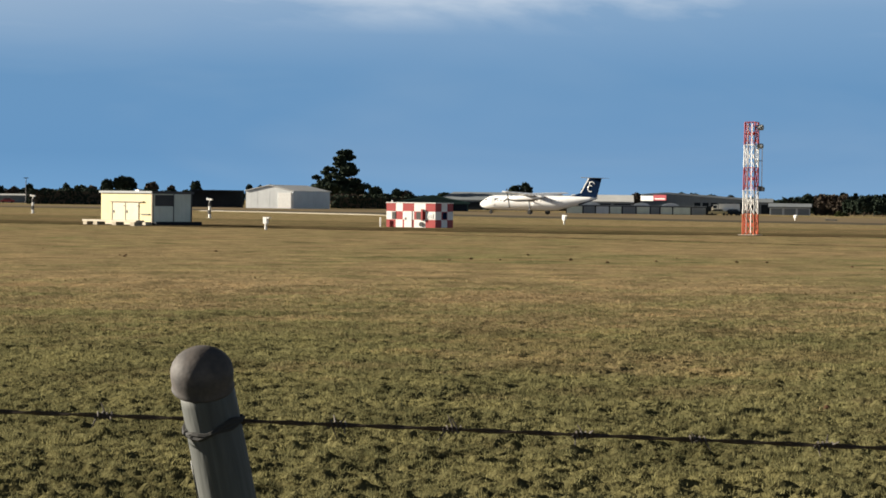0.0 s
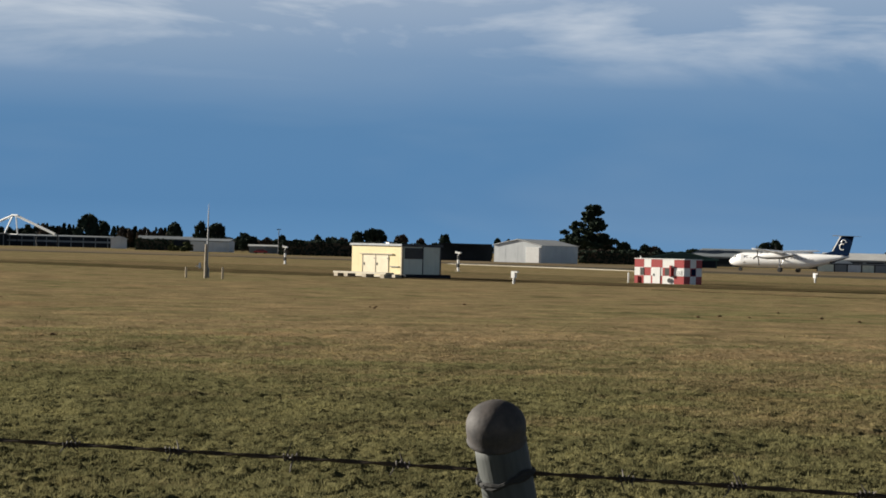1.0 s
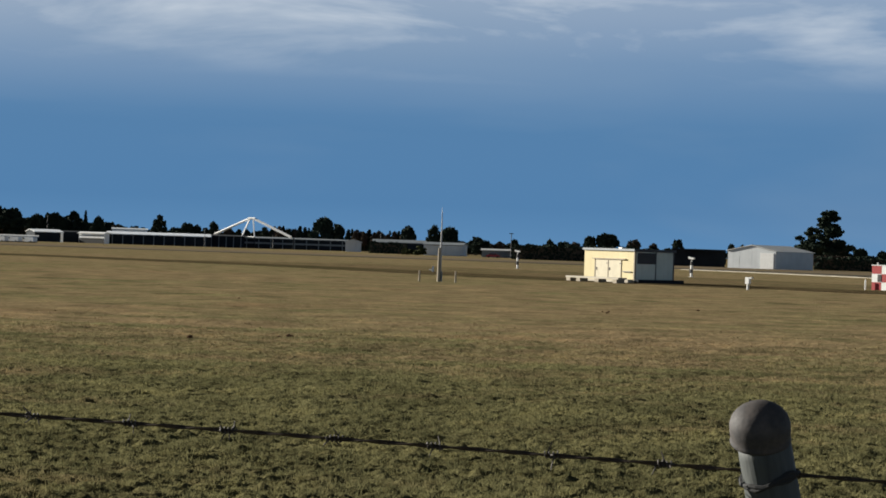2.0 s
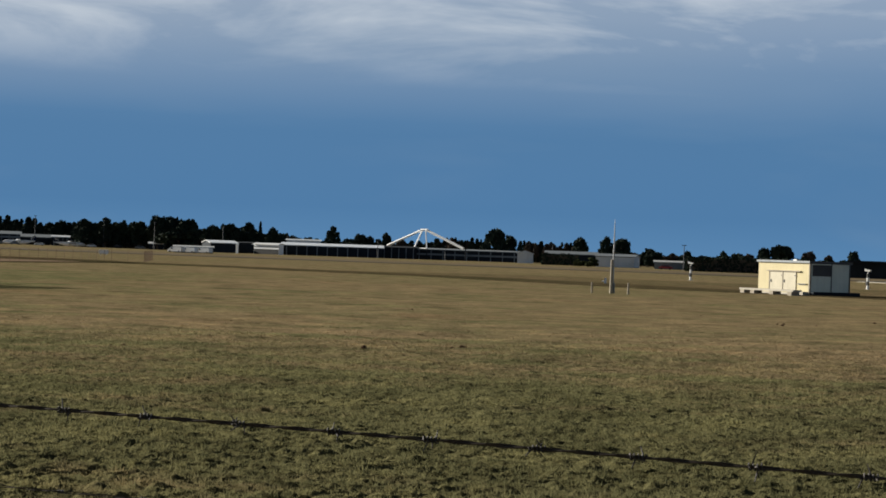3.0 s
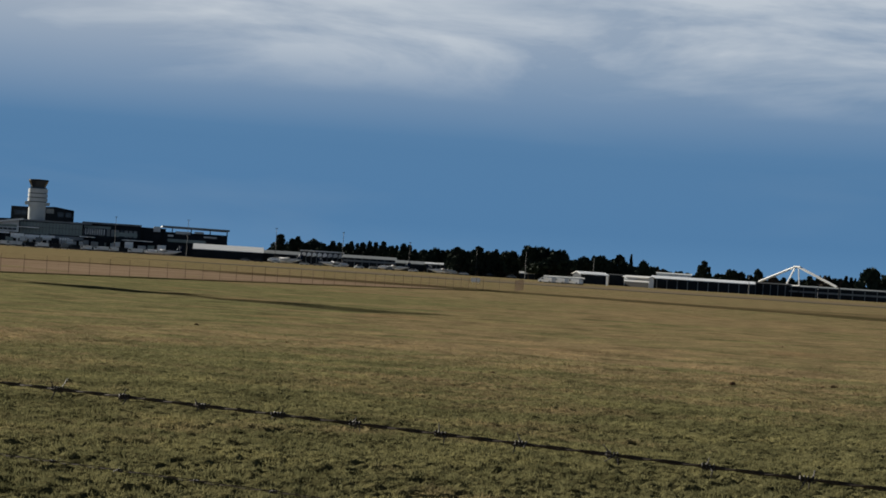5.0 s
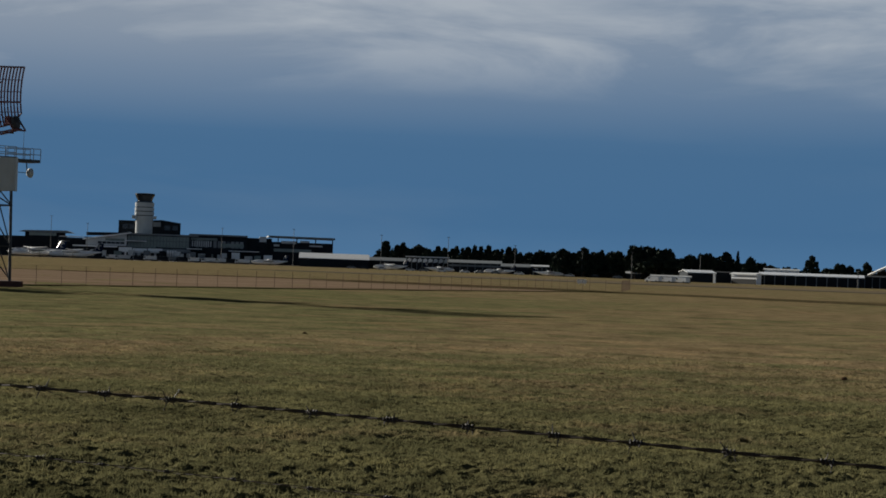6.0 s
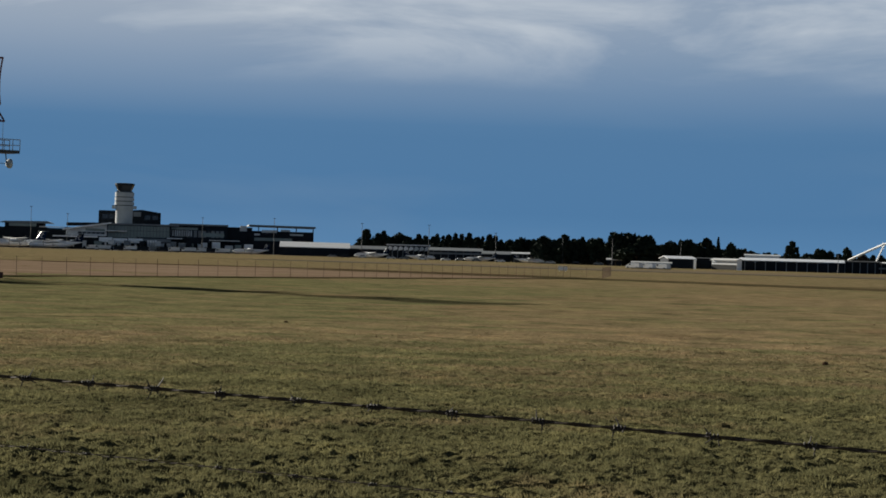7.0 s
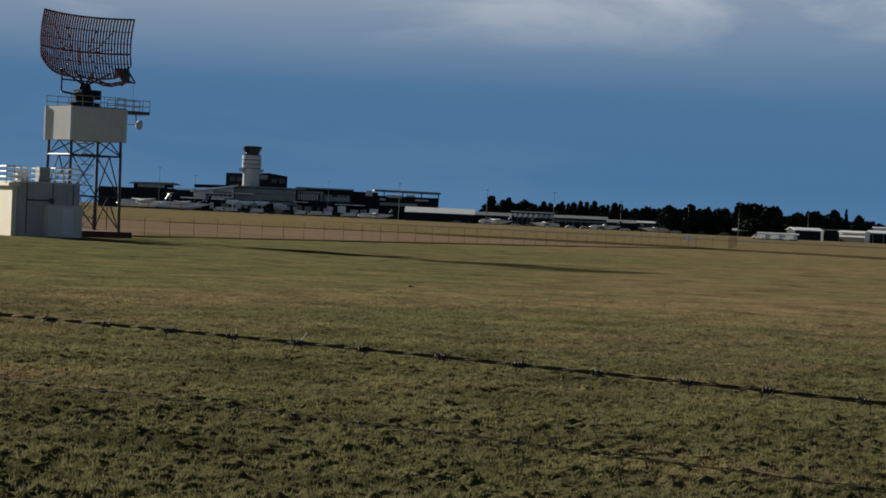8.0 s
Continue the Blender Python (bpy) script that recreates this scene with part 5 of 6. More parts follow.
# pale hangar beside the pine: a lit end and a shaded long side
def build_pale_hangar():
    d = 545
    b = thing("pale_hangar", placed(15.50, d, 0), "pale grey steel hangar with a low gabled roof", "hangar")
    turn = Matrix.Rotation(radians(180 - 30), 4, "Z")
    lx, ly, e, r = 13.9, 19.0, 4.35, 5.75
    verts = [(0, 0, 0), (lx, 0, 0), (lx, -ly, 0), (0, -ly, 0), (0, 0, e), (lx, 0, e), (lx, -ly, e), (0, -ly, e), (lx / 2, 0, r), (lx / 2, -ly, r)]
    part("wall", Shape().faces(verts, [(0, 1, 5, 8, 4), (1, 2, 6, 5), (2, 3, 7, 9, 6), (3, 0, 4, 7)]), LIGHT_CLAD, b, "pale ribbed steel wall", at=turn)
    for x in (-0.3, lx + 0.3):
        part("roof", Shape().faces([(x, 0.3, e), (lx / 2, 0.3, r + 0.1), (lx / 2, -ly - 0.3, r + 0.1), (x, -ly - 0.3, e), (x, 0.3, e + 0.15), (lx / 2, 0.3, r + 0.25), (lx / 2, -ly - 0.3, r + 0.25), (x, -ly - 0.3, e + 0.15)],
                                   [(0, 1, 2, 3), (4, 5, 6, 7), (0, 1, 5, 4), (3, 2, 6, 7), (0, 3, 7, 4)]), PALE_ROOF, b, "pale grey steel roof", at=turn)
    part("door", Shape().box(0.6, 0, 0.05, 4.4, 0.12, 4.0), WHITE, b, "white sliding door", at=turn)
    for i in range(1, 3):
        part("wall_rib", Shape().box(-0.02, -i * ly / 6 - 0.05, 0, 0.0, -i * ly / 6 + 0.05, e), LIGHT_CLAD, b, at=turn)
    for i in range(2):
        part("wall_rib", Shape().box(6.9 + i * 3.6, 0, 0, 6.96 + i * 3.6, 0.015, e), LIGHT_CLAD, b, at=turn)


build_pale_hangar()
canopy = thing("open_shelter", placed(13.55, 560), "long dark open shelter beside the pale hangar", "shelter")
part("roof", Shape().box(-7.5, -2, 4.2, 6.2, 8, 4.5), DARK_CLAD, canopy)
part("back_wall", Shape().box(-7.5, 7.5, 0, 6.2, 7.8, 4.2), DARK_CLAD, canopy)
for x in (-7.2, -3, 1.5, 5.8):
    part("post", Shape().box(x - 0.12, -1.9, 0, x + 0.12, -1.66, 4.2), DARK_CLAD, canopy)

gabled("green_roofed_hangar", 18.25, 20.15, 520, 22, -0.06, 0.12, DARK_GREEN, GREEN_ROOF, "dark green hangar with a low green steel roof", along=False, category="hangar", doors=4)
gabled("grey_hangar", 19.35, 21.2, 620, 30, 0.02, 0.22, GREY_CLAD, GREY_CLAD, "large grey steel hangar with a low roof", turn=-18, doors=3)
gabled("grey_hangar", 21.1, 23.0, 640, 26, 0.02, 0.16, GREY_CLAD, GREY_CLAD, "large grey steel hangar behind the runway", doors=4)
gabled("pale_roofed_hangar", 22.9, 24.5, 600, 24, 0.02, 0.19, GREY_CLAD, PALE_ROOF, "grey hangar with a pale steel roof", doors=3)


def build_low_row():
    d = 505
    row = thing("hangar_row", placed(24.60, d), "long row of low grey aircraft sheds with varied doors", "hangar row")
    w = d * radians(3.70)
    e = 2.6 + d * math.tan(radians(-0.07))
    part("wall", Shape().box(-w / 2, 0, 0, w / 2, 9, e - 0.15), DARK_CLAD, row)
    part("roof", Shape().box(-w / 2 - 0.3, -0.4, e - 0.15, w / 2 + 0.3, 9.3, e + 0.05), GREY_CLAD, row)
    mats = [SHED_GREY, GREY_CLAD, LIGHT_CLAD, SHED_GREY, GREY_CLAD, SHED_GREY, GREY_CLAD, SHED_GREY, SHED_GREY, GREY_CLAD]
    widths = [0.12, 0.09, 0.10, 0.09, 0.10, 0.10, 0.07, 0.09, 0.13, 0.11]
    x = -w / 2
    for mat, share in zip(mats, widths):
        part("door", Shape().box(x + 0.15, -0.15, 0.05, x + share * w - 0.15, 0, e - 0.3), mat, row)
        part("pier", Shape().box(x - 0.1, -0.2, 0, x + 0.1, 0, e - 0.15), DARK_CLAD, row)
        x += share * w
    part("end_block", Shape().box(w / 2, -0.5, 0, w / 2 + 1.9, 6, e + 0.1), DARK_CLAD, row, "taller dark end block")
    for x in (-10.5, 1.2, 8.0):
        part("roof_gable", Shape().prism([(x - 2.2, e), (x + 2.2, e), (x + 1.2, e + 0.55), (x, e + 0.75), (x - 1.2, e + 0.55)], 1.0, 6.0), PALE_ROOF, row, "pale low gable over the shed row")


build_low_row()


def build_warehouse():
    d = 620
    up = lambda el: 2.6 + d * math.tan(radians(el))
    b = thing("warehouse", placed(26.2, d), "long grey warehouse with pale roof and red white sign", "warehouse")
    half = d * radians(1.45)
    part("wall", Shape().prism([(-half, 0), (half, 0), (half, up(0.10)), (-half * 0.55, up(0.24)), (-half, up(0.20))], 0, 40), GREY_CLAD, b)
    part("roof", Shape().prism([(-half - 0.4, up(0.20)), (-half * 0.55, up(0.25)), (half + 0.4, up(0.10)), (half + 0.4, up(0.15)), (-half * 0.55, up(0.29)), (-half - 0.4, up(0.24))], -0.8, 41), PALE_ROOF, b, "pale grey roof")
    for i in range(7):
        x = -half * 0.05 + i * half * 0.15
        part("opening", Shape().box(x, -0.15, 0.2, x + half * 0.11, 0, up(0.03)), DARK_CLAD, b)
    face = Matrix.Translation((-half - 0.3, -2.4, 0)) @ Matrix.Rotation(radians(-32), 4, "Z")
    sign = part("sign", Shape().box(0, 0, up(0.06), 4.2, 0.18, up(0.19)), WHITE, b, "white and red sign board", at=face)
    part("red_panel", Shape().box(4.3, 0, up(0.07), 8.6, 0.18, up(0.22)), SIGN_RED, sign)
    part("text_bar", Shape().box(4.7, -0.04, up(0.10), 8.2, 0, up(0.13)), WHITE, sign)
    part("text_bar", Shape().box(0.5, -0.04, up(0.10), 3.6, 0, up(0.125)), LIGHT_CLAD, sign)
    part("sign_bracket", Shape().box(0.5, 0.18, up(0.10), 0.8, 3.0, up(0.12)), DARK_STEEL, sign)


build_warehouse()
gabled("grey_store", 28.10, 29.15, 560, 12, -0.06, 0.02, LIGHT_CLAD, GREY_CLAD, "low pale grey store building", category="store", doors=3, door_mat=GREY_CLAD)
gabled("grey_store", 27.55, 28.15, 590, 14, 0.05, 0.14, GREY_CLAD, GREY_CLAD, "grey store building behind the lattice tower", category="store", doors=2)


def build_truck(az, d, label, length=6.5, body=WHITE, turn=0.0):
    t = thing("truck", placed(az, d, turn), label, "truck", "parked vehicles")
    part("body", Shape().prism([(-length * 0.25, 0.9), (length / 2, 0.9), (length / 2, 2.7), (-length * 0.25, 2.7)], -1.1, 1.1), body, t)
    cab = part("cab", Shape().prism([(-length / 2, 0.6), (-length * 0.27, 0.6), (-length * 0.27, 2.5), (-length * 0.42, 2.5), (-length / 2, 1.6)], -1.05, 1.05), body, t)
    part("window", Shape().box(-length * 0.44, -1.08, 1.6, -length * 0.31, -1.04, 2.25), DARK_GLASS, cab)
    part("chassis", Shape().box(-length / 2 + 0.2, -0.9, 0.45, length / 2, 0.9, 0.9), DARK_STEEL, t)
    for x in (-length * 0.36, length * 0.2, length * 0.38):
        for y in (-1.0, 1.0):
            part("wheel", Shape().lathe([(0.25, -0.14), (0.45, -0.12), (0.45, 0.12), (0.25, 0.14)], 14, pose(x, y, 0.45, 90, 0, 0)), RUBBER, t)


def build_car(az, d, mat, label, turn=0.0):
    c = thing("car", placed(az, d, turn), label, "car", "parked vehicles")
    part("body", Shape().prism([(-2.2, 0.35), (2.2, 0.35), (2.2, 0.85), (1.5, 0.95), (0.9, 1.45), (-1.0, 1.45), (-1.6, 0.95), (-2.2, 0.8)], -0.85, 0.85), mat, c)
    part("window", Shape().prism([(1.3, 0.98), (0.8, 1.38), (-0.9, 1.38), (-1.4, 0.98)], -0.87, 0.87), DARK_GLASS, c)
    for x in (-1.35, 1.35):
        for y in (-0.8, 0.8):
            part("wheel", Shape().lathe([(0.18, -0.1), (0.32, -0.09), (0.32, 0.09), (0.18, 0.1)], 12, pose(x, y, 0.32, 90, 0, 0)), RUBBER, c)


build_truck(26.95, 500, "white truck parked beside the low sheds", 6.5)
build_car(26.75, 498, YELLOW, "pale yellow car parked beside the sheds")
build_car(27.15, 499, DARK_CLAD, "dark car parked beside the sheds")
build_car(8.05, 690, RED, "dark red car parked by a carport")
gabled("carport", 7.75, 8.6, 720, 6, -0.02, 0.01, GREY_CLAD, PALE_ROOF, "low pale roofed carport by the hedge", category="carport", posts=5)

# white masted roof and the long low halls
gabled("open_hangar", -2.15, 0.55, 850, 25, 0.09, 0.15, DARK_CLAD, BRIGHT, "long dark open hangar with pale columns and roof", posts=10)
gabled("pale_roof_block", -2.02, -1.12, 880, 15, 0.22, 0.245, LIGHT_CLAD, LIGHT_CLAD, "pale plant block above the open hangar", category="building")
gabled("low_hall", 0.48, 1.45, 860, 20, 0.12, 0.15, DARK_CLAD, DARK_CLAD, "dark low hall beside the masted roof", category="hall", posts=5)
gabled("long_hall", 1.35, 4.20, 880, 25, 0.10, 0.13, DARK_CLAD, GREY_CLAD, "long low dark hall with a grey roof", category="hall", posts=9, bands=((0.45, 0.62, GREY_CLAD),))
gabled("white_gable_store", 4.12, 4.54, 850, 14, 0.08, 0.15, LIGHT_CLAD, PALE_ROOF, "small pale gabled store", along=False, category="store")
gabled("white_walled_shed", 6.20, 7.22, 740, 14, 0.08, 0.14, LIGHT_CLAD, GREY_CLAD, "pale walled shed with a dark end door", category="shed", turn=-8, doors=3, door_mat=LIGHT_CLAD)
gabled("dark_shed", 4.86, 6.25, 780, 14, 0.10, 0.17, DARK_CLAD, GREY_CLAD, "long dark shed behind the shrubs", category="shed")


def build_masted_roof():
    d, swing = 875, 45.0
    up = lambda el: 2.6 + d * math.tan(radians(el))
    at = lambda az, el, y=0.0: Vector((d * math.sin(radians(az - 1.62)) / math.cos(radians(swing)), y, up(el)))
    m = thing("masted_roof", placed(1.62, d, -swing), "white steel A-shaped mast structure over a low hall", "roof structure")
    part("left_arm", Shape().rod(at(0.64, 0.17), at(1.56, 0.61), 0.50, None, 4), BRIGHT, m)
    part("right_arm", Shape().rod(at(2.66, 0.15), at(1.68, 0.61), 0.50, None, 4), BRIGHT, m)
    part("apex", Shape().rod(at(1.53, 0.615), at(1.71, 0.615), 0.48, None, 4), BRIGHT, m)
    part("strut", Shape().rod(at(1.57, 0.60), at(1.46, 0.12, -2), 0.34, None, 4), BRIGHT, m)
    part("strut", Shape().rod(at(1.66, 0.60), at(1.80, 0.12, -2), 0.28, None, 4), BRIGHT, m)
    part("tie", Shape().rod(at(1.46, 0.12, -2), at(1.80, 0.12, -2), 0.28, None, 4), BRIGHT, m)
    for s in (0.55, 2.72):
        part("anchor", Shape().rod((at(s, 0).x, 0, 0), (at(s, 0).x, 0, up(0.15)), 0.25, None, 6), DARK_CLAD, m)
    for az in (1.46, 1.80):
        part("leg", Shape().rod((at(az, 0.12).x, -2, 0), at(az, 0.12, -2), 0.22, None, 6), DARK_CLAD, m)


build_masted_roof()
gabled("white_terrace", -4.98, -3.95, 712, 7, -0.055, -0.03, DARK_CLAD, PALE_ROOF, "long low pale carport roof over white cars", category="carport", posts=6)


def build_van(az, d, label, turn):
    v = thing("van", placed(az, d, turn), label, "van", "parked vehicles")
    part("body", Shape().prism([(-2.9, 0.32), (2.9, 0.32), (2.95, 1.2), (2.8, 1.72), (-1.5, 1.75), (-2.2, 1.15), (-2.9, 0.98)], -0.95, 0.95), BRIGHT, v)
    part("windscreen", Shape().faces([(-1.56, -0.8, 1.72), (-1.56, 0.8, 1.72), (-2.16, 0.8, 1.2), (-2.16, -0.8, 1.2)], [(0, 1, 2, 3)]), DARK_GLASS, v)
    for y in (-0.97, 0.97):
        part("side_window", Shape().box(-1.5, y - 0.01, 1.15, -0.7, y + 0.01, 1.55), DARK_GLASS, v)
        for x in (-1.9, 1.9):
            part("wheel", Shape().lathe([(0.18, -0.1), (0.33, -0.09), (0.33, 0.09), (0.18, 0.1)], 12, pose(x, y * 0.95, 0.33, 90, 0, 0)), RUBBER, v)


for az in (-4.92, -4.57, -4.19):
    build_van(az, 700, "white van parked before a low carport", -42)
gabled("dark_hangar", -4.02, -3.30, 850, 20, 0.08, 0.14, DARK_CLAD, BRIGHT, "dark hangar with a white roof edge", turn=10)
solid("white_end_post", Shape().box(-0.5, -0.2, 0, 0.5, 0.2, 3.7), BRIGHT, placed(-3.32, 832, -40), "white end wall of a dark hangar", "end wall")
gabled("white_fronted_shed", -2.88, -2.22, 840, 2.5, 0.085, 0.11, BRIGHT, BRIGHT, "small white fronted shed before a dark hall", category="shed", turn=-46, bands=((0.0, 0.52, RUBBER), (0.70, 0.80, GREY_CLAD)))
gabled("dark_hangar", -3.3, -2.1, 880, 20, 0.10, 0.12, DARK_CLAD, DARK_CLAD, "dark hangar behind the white shed")


# ---- terminal and control tower ----
def block(parent, name, az0, az1, el1, d, mat, az_ref, y0=0.0, depth=20.0, el0=None, label=""):
    up = lambda el: 2.6 + d * math.tan(radians(el))
    x0, x1 = d * math.tan(radians(az0 - az_ref)), d * math.tan(radians(az1 - az_ref))
    return part(name, Shape().box(x0, y0, 0 if el0 is None else up(el0), x1, y0 + depth, up(el1)), mat, parent, label)


def build_terminal():
    d, ref = 1250, -17.0
    up = lambda el: 2.6 + d * math.tan(radians(el))
    at = lambda az: d * math.tan(radians(az - ref))
    t = thing("airport_terminal", placed(ref, d), "long dark glassy airport terminal with stepped roofs", "terminal")
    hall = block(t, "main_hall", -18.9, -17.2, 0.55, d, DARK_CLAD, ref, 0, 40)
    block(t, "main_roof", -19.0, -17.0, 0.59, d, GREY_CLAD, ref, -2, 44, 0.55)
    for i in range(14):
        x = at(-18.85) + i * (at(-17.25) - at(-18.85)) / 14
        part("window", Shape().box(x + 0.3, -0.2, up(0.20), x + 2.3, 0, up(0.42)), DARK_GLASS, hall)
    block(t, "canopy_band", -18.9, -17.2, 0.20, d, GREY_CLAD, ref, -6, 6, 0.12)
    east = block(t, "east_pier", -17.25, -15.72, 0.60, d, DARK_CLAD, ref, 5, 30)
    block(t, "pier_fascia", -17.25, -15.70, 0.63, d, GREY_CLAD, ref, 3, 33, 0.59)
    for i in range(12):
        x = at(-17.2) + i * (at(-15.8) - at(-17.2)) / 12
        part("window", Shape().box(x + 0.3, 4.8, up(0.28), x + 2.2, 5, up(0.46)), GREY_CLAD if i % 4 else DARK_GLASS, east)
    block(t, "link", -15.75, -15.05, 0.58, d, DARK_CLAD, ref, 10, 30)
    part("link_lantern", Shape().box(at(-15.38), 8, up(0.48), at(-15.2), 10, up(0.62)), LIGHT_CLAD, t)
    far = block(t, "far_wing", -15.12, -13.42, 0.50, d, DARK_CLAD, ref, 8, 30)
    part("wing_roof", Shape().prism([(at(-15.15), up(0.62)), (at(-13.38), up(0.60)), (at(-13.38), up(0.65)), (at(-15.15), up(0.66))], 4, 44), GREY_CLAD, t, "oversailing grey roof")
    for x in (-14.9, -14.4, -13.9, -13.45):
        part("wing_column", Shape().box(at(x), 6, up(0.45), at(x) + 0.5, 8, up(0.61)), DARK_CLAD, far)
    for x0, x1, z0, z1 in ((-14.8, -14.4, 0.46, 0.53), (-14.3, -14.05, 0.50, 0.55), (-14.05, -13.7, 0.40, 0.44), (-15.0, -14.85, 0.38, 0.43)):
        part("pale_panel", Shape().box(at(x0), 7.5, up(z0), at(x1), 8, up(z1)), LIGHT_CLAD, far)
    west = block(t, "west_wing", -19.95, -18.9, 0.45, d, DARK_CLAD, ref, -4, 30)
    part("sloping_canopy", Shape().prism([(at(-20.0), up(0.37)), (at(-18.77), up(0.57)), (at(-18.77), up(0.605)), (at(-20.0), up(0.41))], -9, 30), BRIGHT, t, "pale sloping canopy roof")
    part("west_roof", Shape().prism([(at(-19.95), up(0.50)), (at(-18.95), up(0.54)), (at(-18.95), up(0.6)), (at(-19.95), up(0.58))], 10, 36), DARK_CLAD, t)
    part("west_gable", Shape().prism([(at(-19.92), up(0.24)), (at(-18.87), up(0.24)), (at(-18.87), up(0.55)), (at(-19.92), up(0.375))], -4.6, -4.0), LIGHT_CLAD, west, "pale panelled gable under the canopy")
    part("glass_band", Shape().box(at(-19.62), -4.75, up(0.285), at(-18.92), -4.6, up(0.345)), DARK_GLASS, west, "dark glazed band")
    part("glass_band", Shape().box(at(-19.42), -4.75, up(0.365), at(-18.92), -4.6, up(0.43)), PALE_GLASS, west, "pale green glazed band")
    for i in range(7):
        x = at(-19.62) + i * (at(-18.92) - at(-19.62)) / 6
        part("mullion", Shape().box(x - 0.12, -4.85, up(0.285), x + 0.12, -4.75, up(0.36)), LIGHT_CLAD, west)
    part("west_ledge", Shape().box(at(-20.25), -9, up(0.195), at(-19.1), -4, up(0.23)), BRIGHT, west, "thin white ledge")
    # curtain wall, fins and loading bays of the main hall
    part("curtain_wall", Shape().box(at(-18.85), -0.9, up(0.25), at(-17.24), -0.36, up(0.53)), PALE_GLASS, t, "dim green glass curtain wall")
    for i in range(20):
        x = at(-18.85) + i * (at(-17.24) - at(-18.85)) / 19
        part("mullion", Shape().box(x - 0.09, -1.0, up(0.25), x + 0.09, -0.9, up(0.53)), DARK_STEEL, t)
    part("transom", Shape().box(at(-18.85), -1.0, up(0.395), at(-17.24), -0.9, up(0.405)), DARK_STEEL, t)
    for i in range(11):
        x = at(-17.27) + i * (at(-16.67) - at(-17.27)) / 10
        part("fin", Shape().box(x - 0.3, 3.2, up(0.30), x + 0.3, 4.4, up(0.45)), LIGHT_CLAD, east, "pale upright fin")
    for a0, a1, top in ((-19.06, -18.72, 0.21), (-18.70, -18.33, 0.19), (-18.30, -17.93, 0.20)):
        front = part("bay_front", Shape().box(at(a0), -7.4, 0, at(a1), -6.5, up(top)), BRIGHT, t, "white loading bay front")
        for f in (0.18, 0.58):
            x = at(a0) + f * (at(a1) - at(a0))
            part("bay_opening", Shape().box(x, -7.5, 0.1, x + 0.26 * (at(a1) - at(a0)), -7.4, up(top) * 0.62), DARK_CLAD, front)
    white = part("plant_block", Shape().box(at(-17.81), -10.5, 0, at(-17.56), -7, up(0.165)), BRIGHT, t, "white ribbed plant block")
    for i in range(1, 4):
        x = at(-17.81) + i * (at(-17.56) - at(-17.81)) / 4
        part("rib", Shape().box(x - 0.12, -10.6, 0, x + 0.12, -10.5, up(0.165)), GREY_CLAD, white)
    block(t, "left_wing", -22.5, -19.9, 0.42, d, DARK_CLAD, ref, 20, 30)
    block(t, "left_upper", -21.6, -20.6, 0.56, d, DARK_CLAD, ref, 26, 24, 0.42)
    part("left_roof", Shape().prism([(at(-21.75), up(0.54)), (at(-20.35), up(0.54)), (at(-20.5), up(0.60)), (at(-21.6), up(0.58))], 22, 52), GREY_CLAD, t)
    for i in range(7):
        x = at(-18.8) + i * (at(-16.0) - at(-18.8)) / 7
        bridge = part("air_bridge", Shape().box(x, -22, up(0.02), x + 3.2, -2, up(0.14)).box(x + 1.0, -20, 0, x + 1.6, -19.4, up(0.02)), (LIGHT_CLAD, GREY_CLAD, DARK_CLAD)[i % 3], t)
        part("window_band", Shape().box(x - 0.05, -21, up(0.07), x, -4, up(0.11)), DARK_GLASS, bridge)

    # glazed strips, loading bays and canopies along the foot of the building
    foot_rng = random.Random(31)
    for i in range(16):
        a0 = -19.8 + i * 0.30 + foot_rng.uniform(0, 0.12)
        a1 = a0 + foot_rng.uniform(0.08, 0.24)
        e0 = foot_rng.uniform(0.02, 0.08)
        bay = part("loading_bay", Shape().box(at(a0), -6.4 if i % 2 else -9.0, max(0.0, up(e0 - 0.10)), at(a1), -6.1 + (i % 2), up(e0 + foot_rng.uniform(0.04, 0.09))), (BRIGHT, LIGHT_CLAD, PALE_GLASS, BRIGHT)[i % 4], t, "pale loading bay front")
        part("bay_door", Shape().box(at(a0) + 0.4, (-6.4 if i % 2 else -9.0) - 0.1, 0.1, at(a0) + 1.6, -6.4 if i % 2 else -9.0, up(e0) * 0.6), DARK_CLAD, bay)
    for a0, a1, e0, e1 in ((-18.85, -18.1, 0.22, 0.36), (-18.05, -17.25, 0.24, 0.33), (-17.2, -16.5, 0.47, 0.53), (-16.4, -15.8, 0.30, 0.40), (-15.0, -14.0, 0.24, 0.32), (-21.4, -20.7, 0.44, 0.52)):
        part("glazing", Shape().box(at(a0), -0.35 if a0 < -17.25 else 4.5, up(e0), at(a1), -0.21 if a0 < -17.25 else 4.7, up(e1)), PALE_GLASS, t, "pale green glazed strip")
    for a0, a1, e0 in ((-18.9, -18.35, 0.375), (-17.3, -16.9, 0.22), (-16.2, -15.4, 0.20), (-20.6, -19.95, 0.43)):
        part("canopy", Shape().box(at(a0), -8, up(e0), at(a1), 6, up(e0 + 0.018)), BRIGHT, t, "thin white canopy edge")

    # podium and control tower
    c = thing("control_tower", placed(-18.44, 1290), "pale concrete airport control tower with a dark flared cab", "control tower")
    d2 = 1290
    up2 = lambda el: 2.6 + d2 * math.tan(radians(el))
    part("shaft", Shape().lathe([(5.0, 0), (5.0, up2(0.92)), (5.2, up2(1.0))], 28), TOWER_CONC, c, "pale concrete shaft")
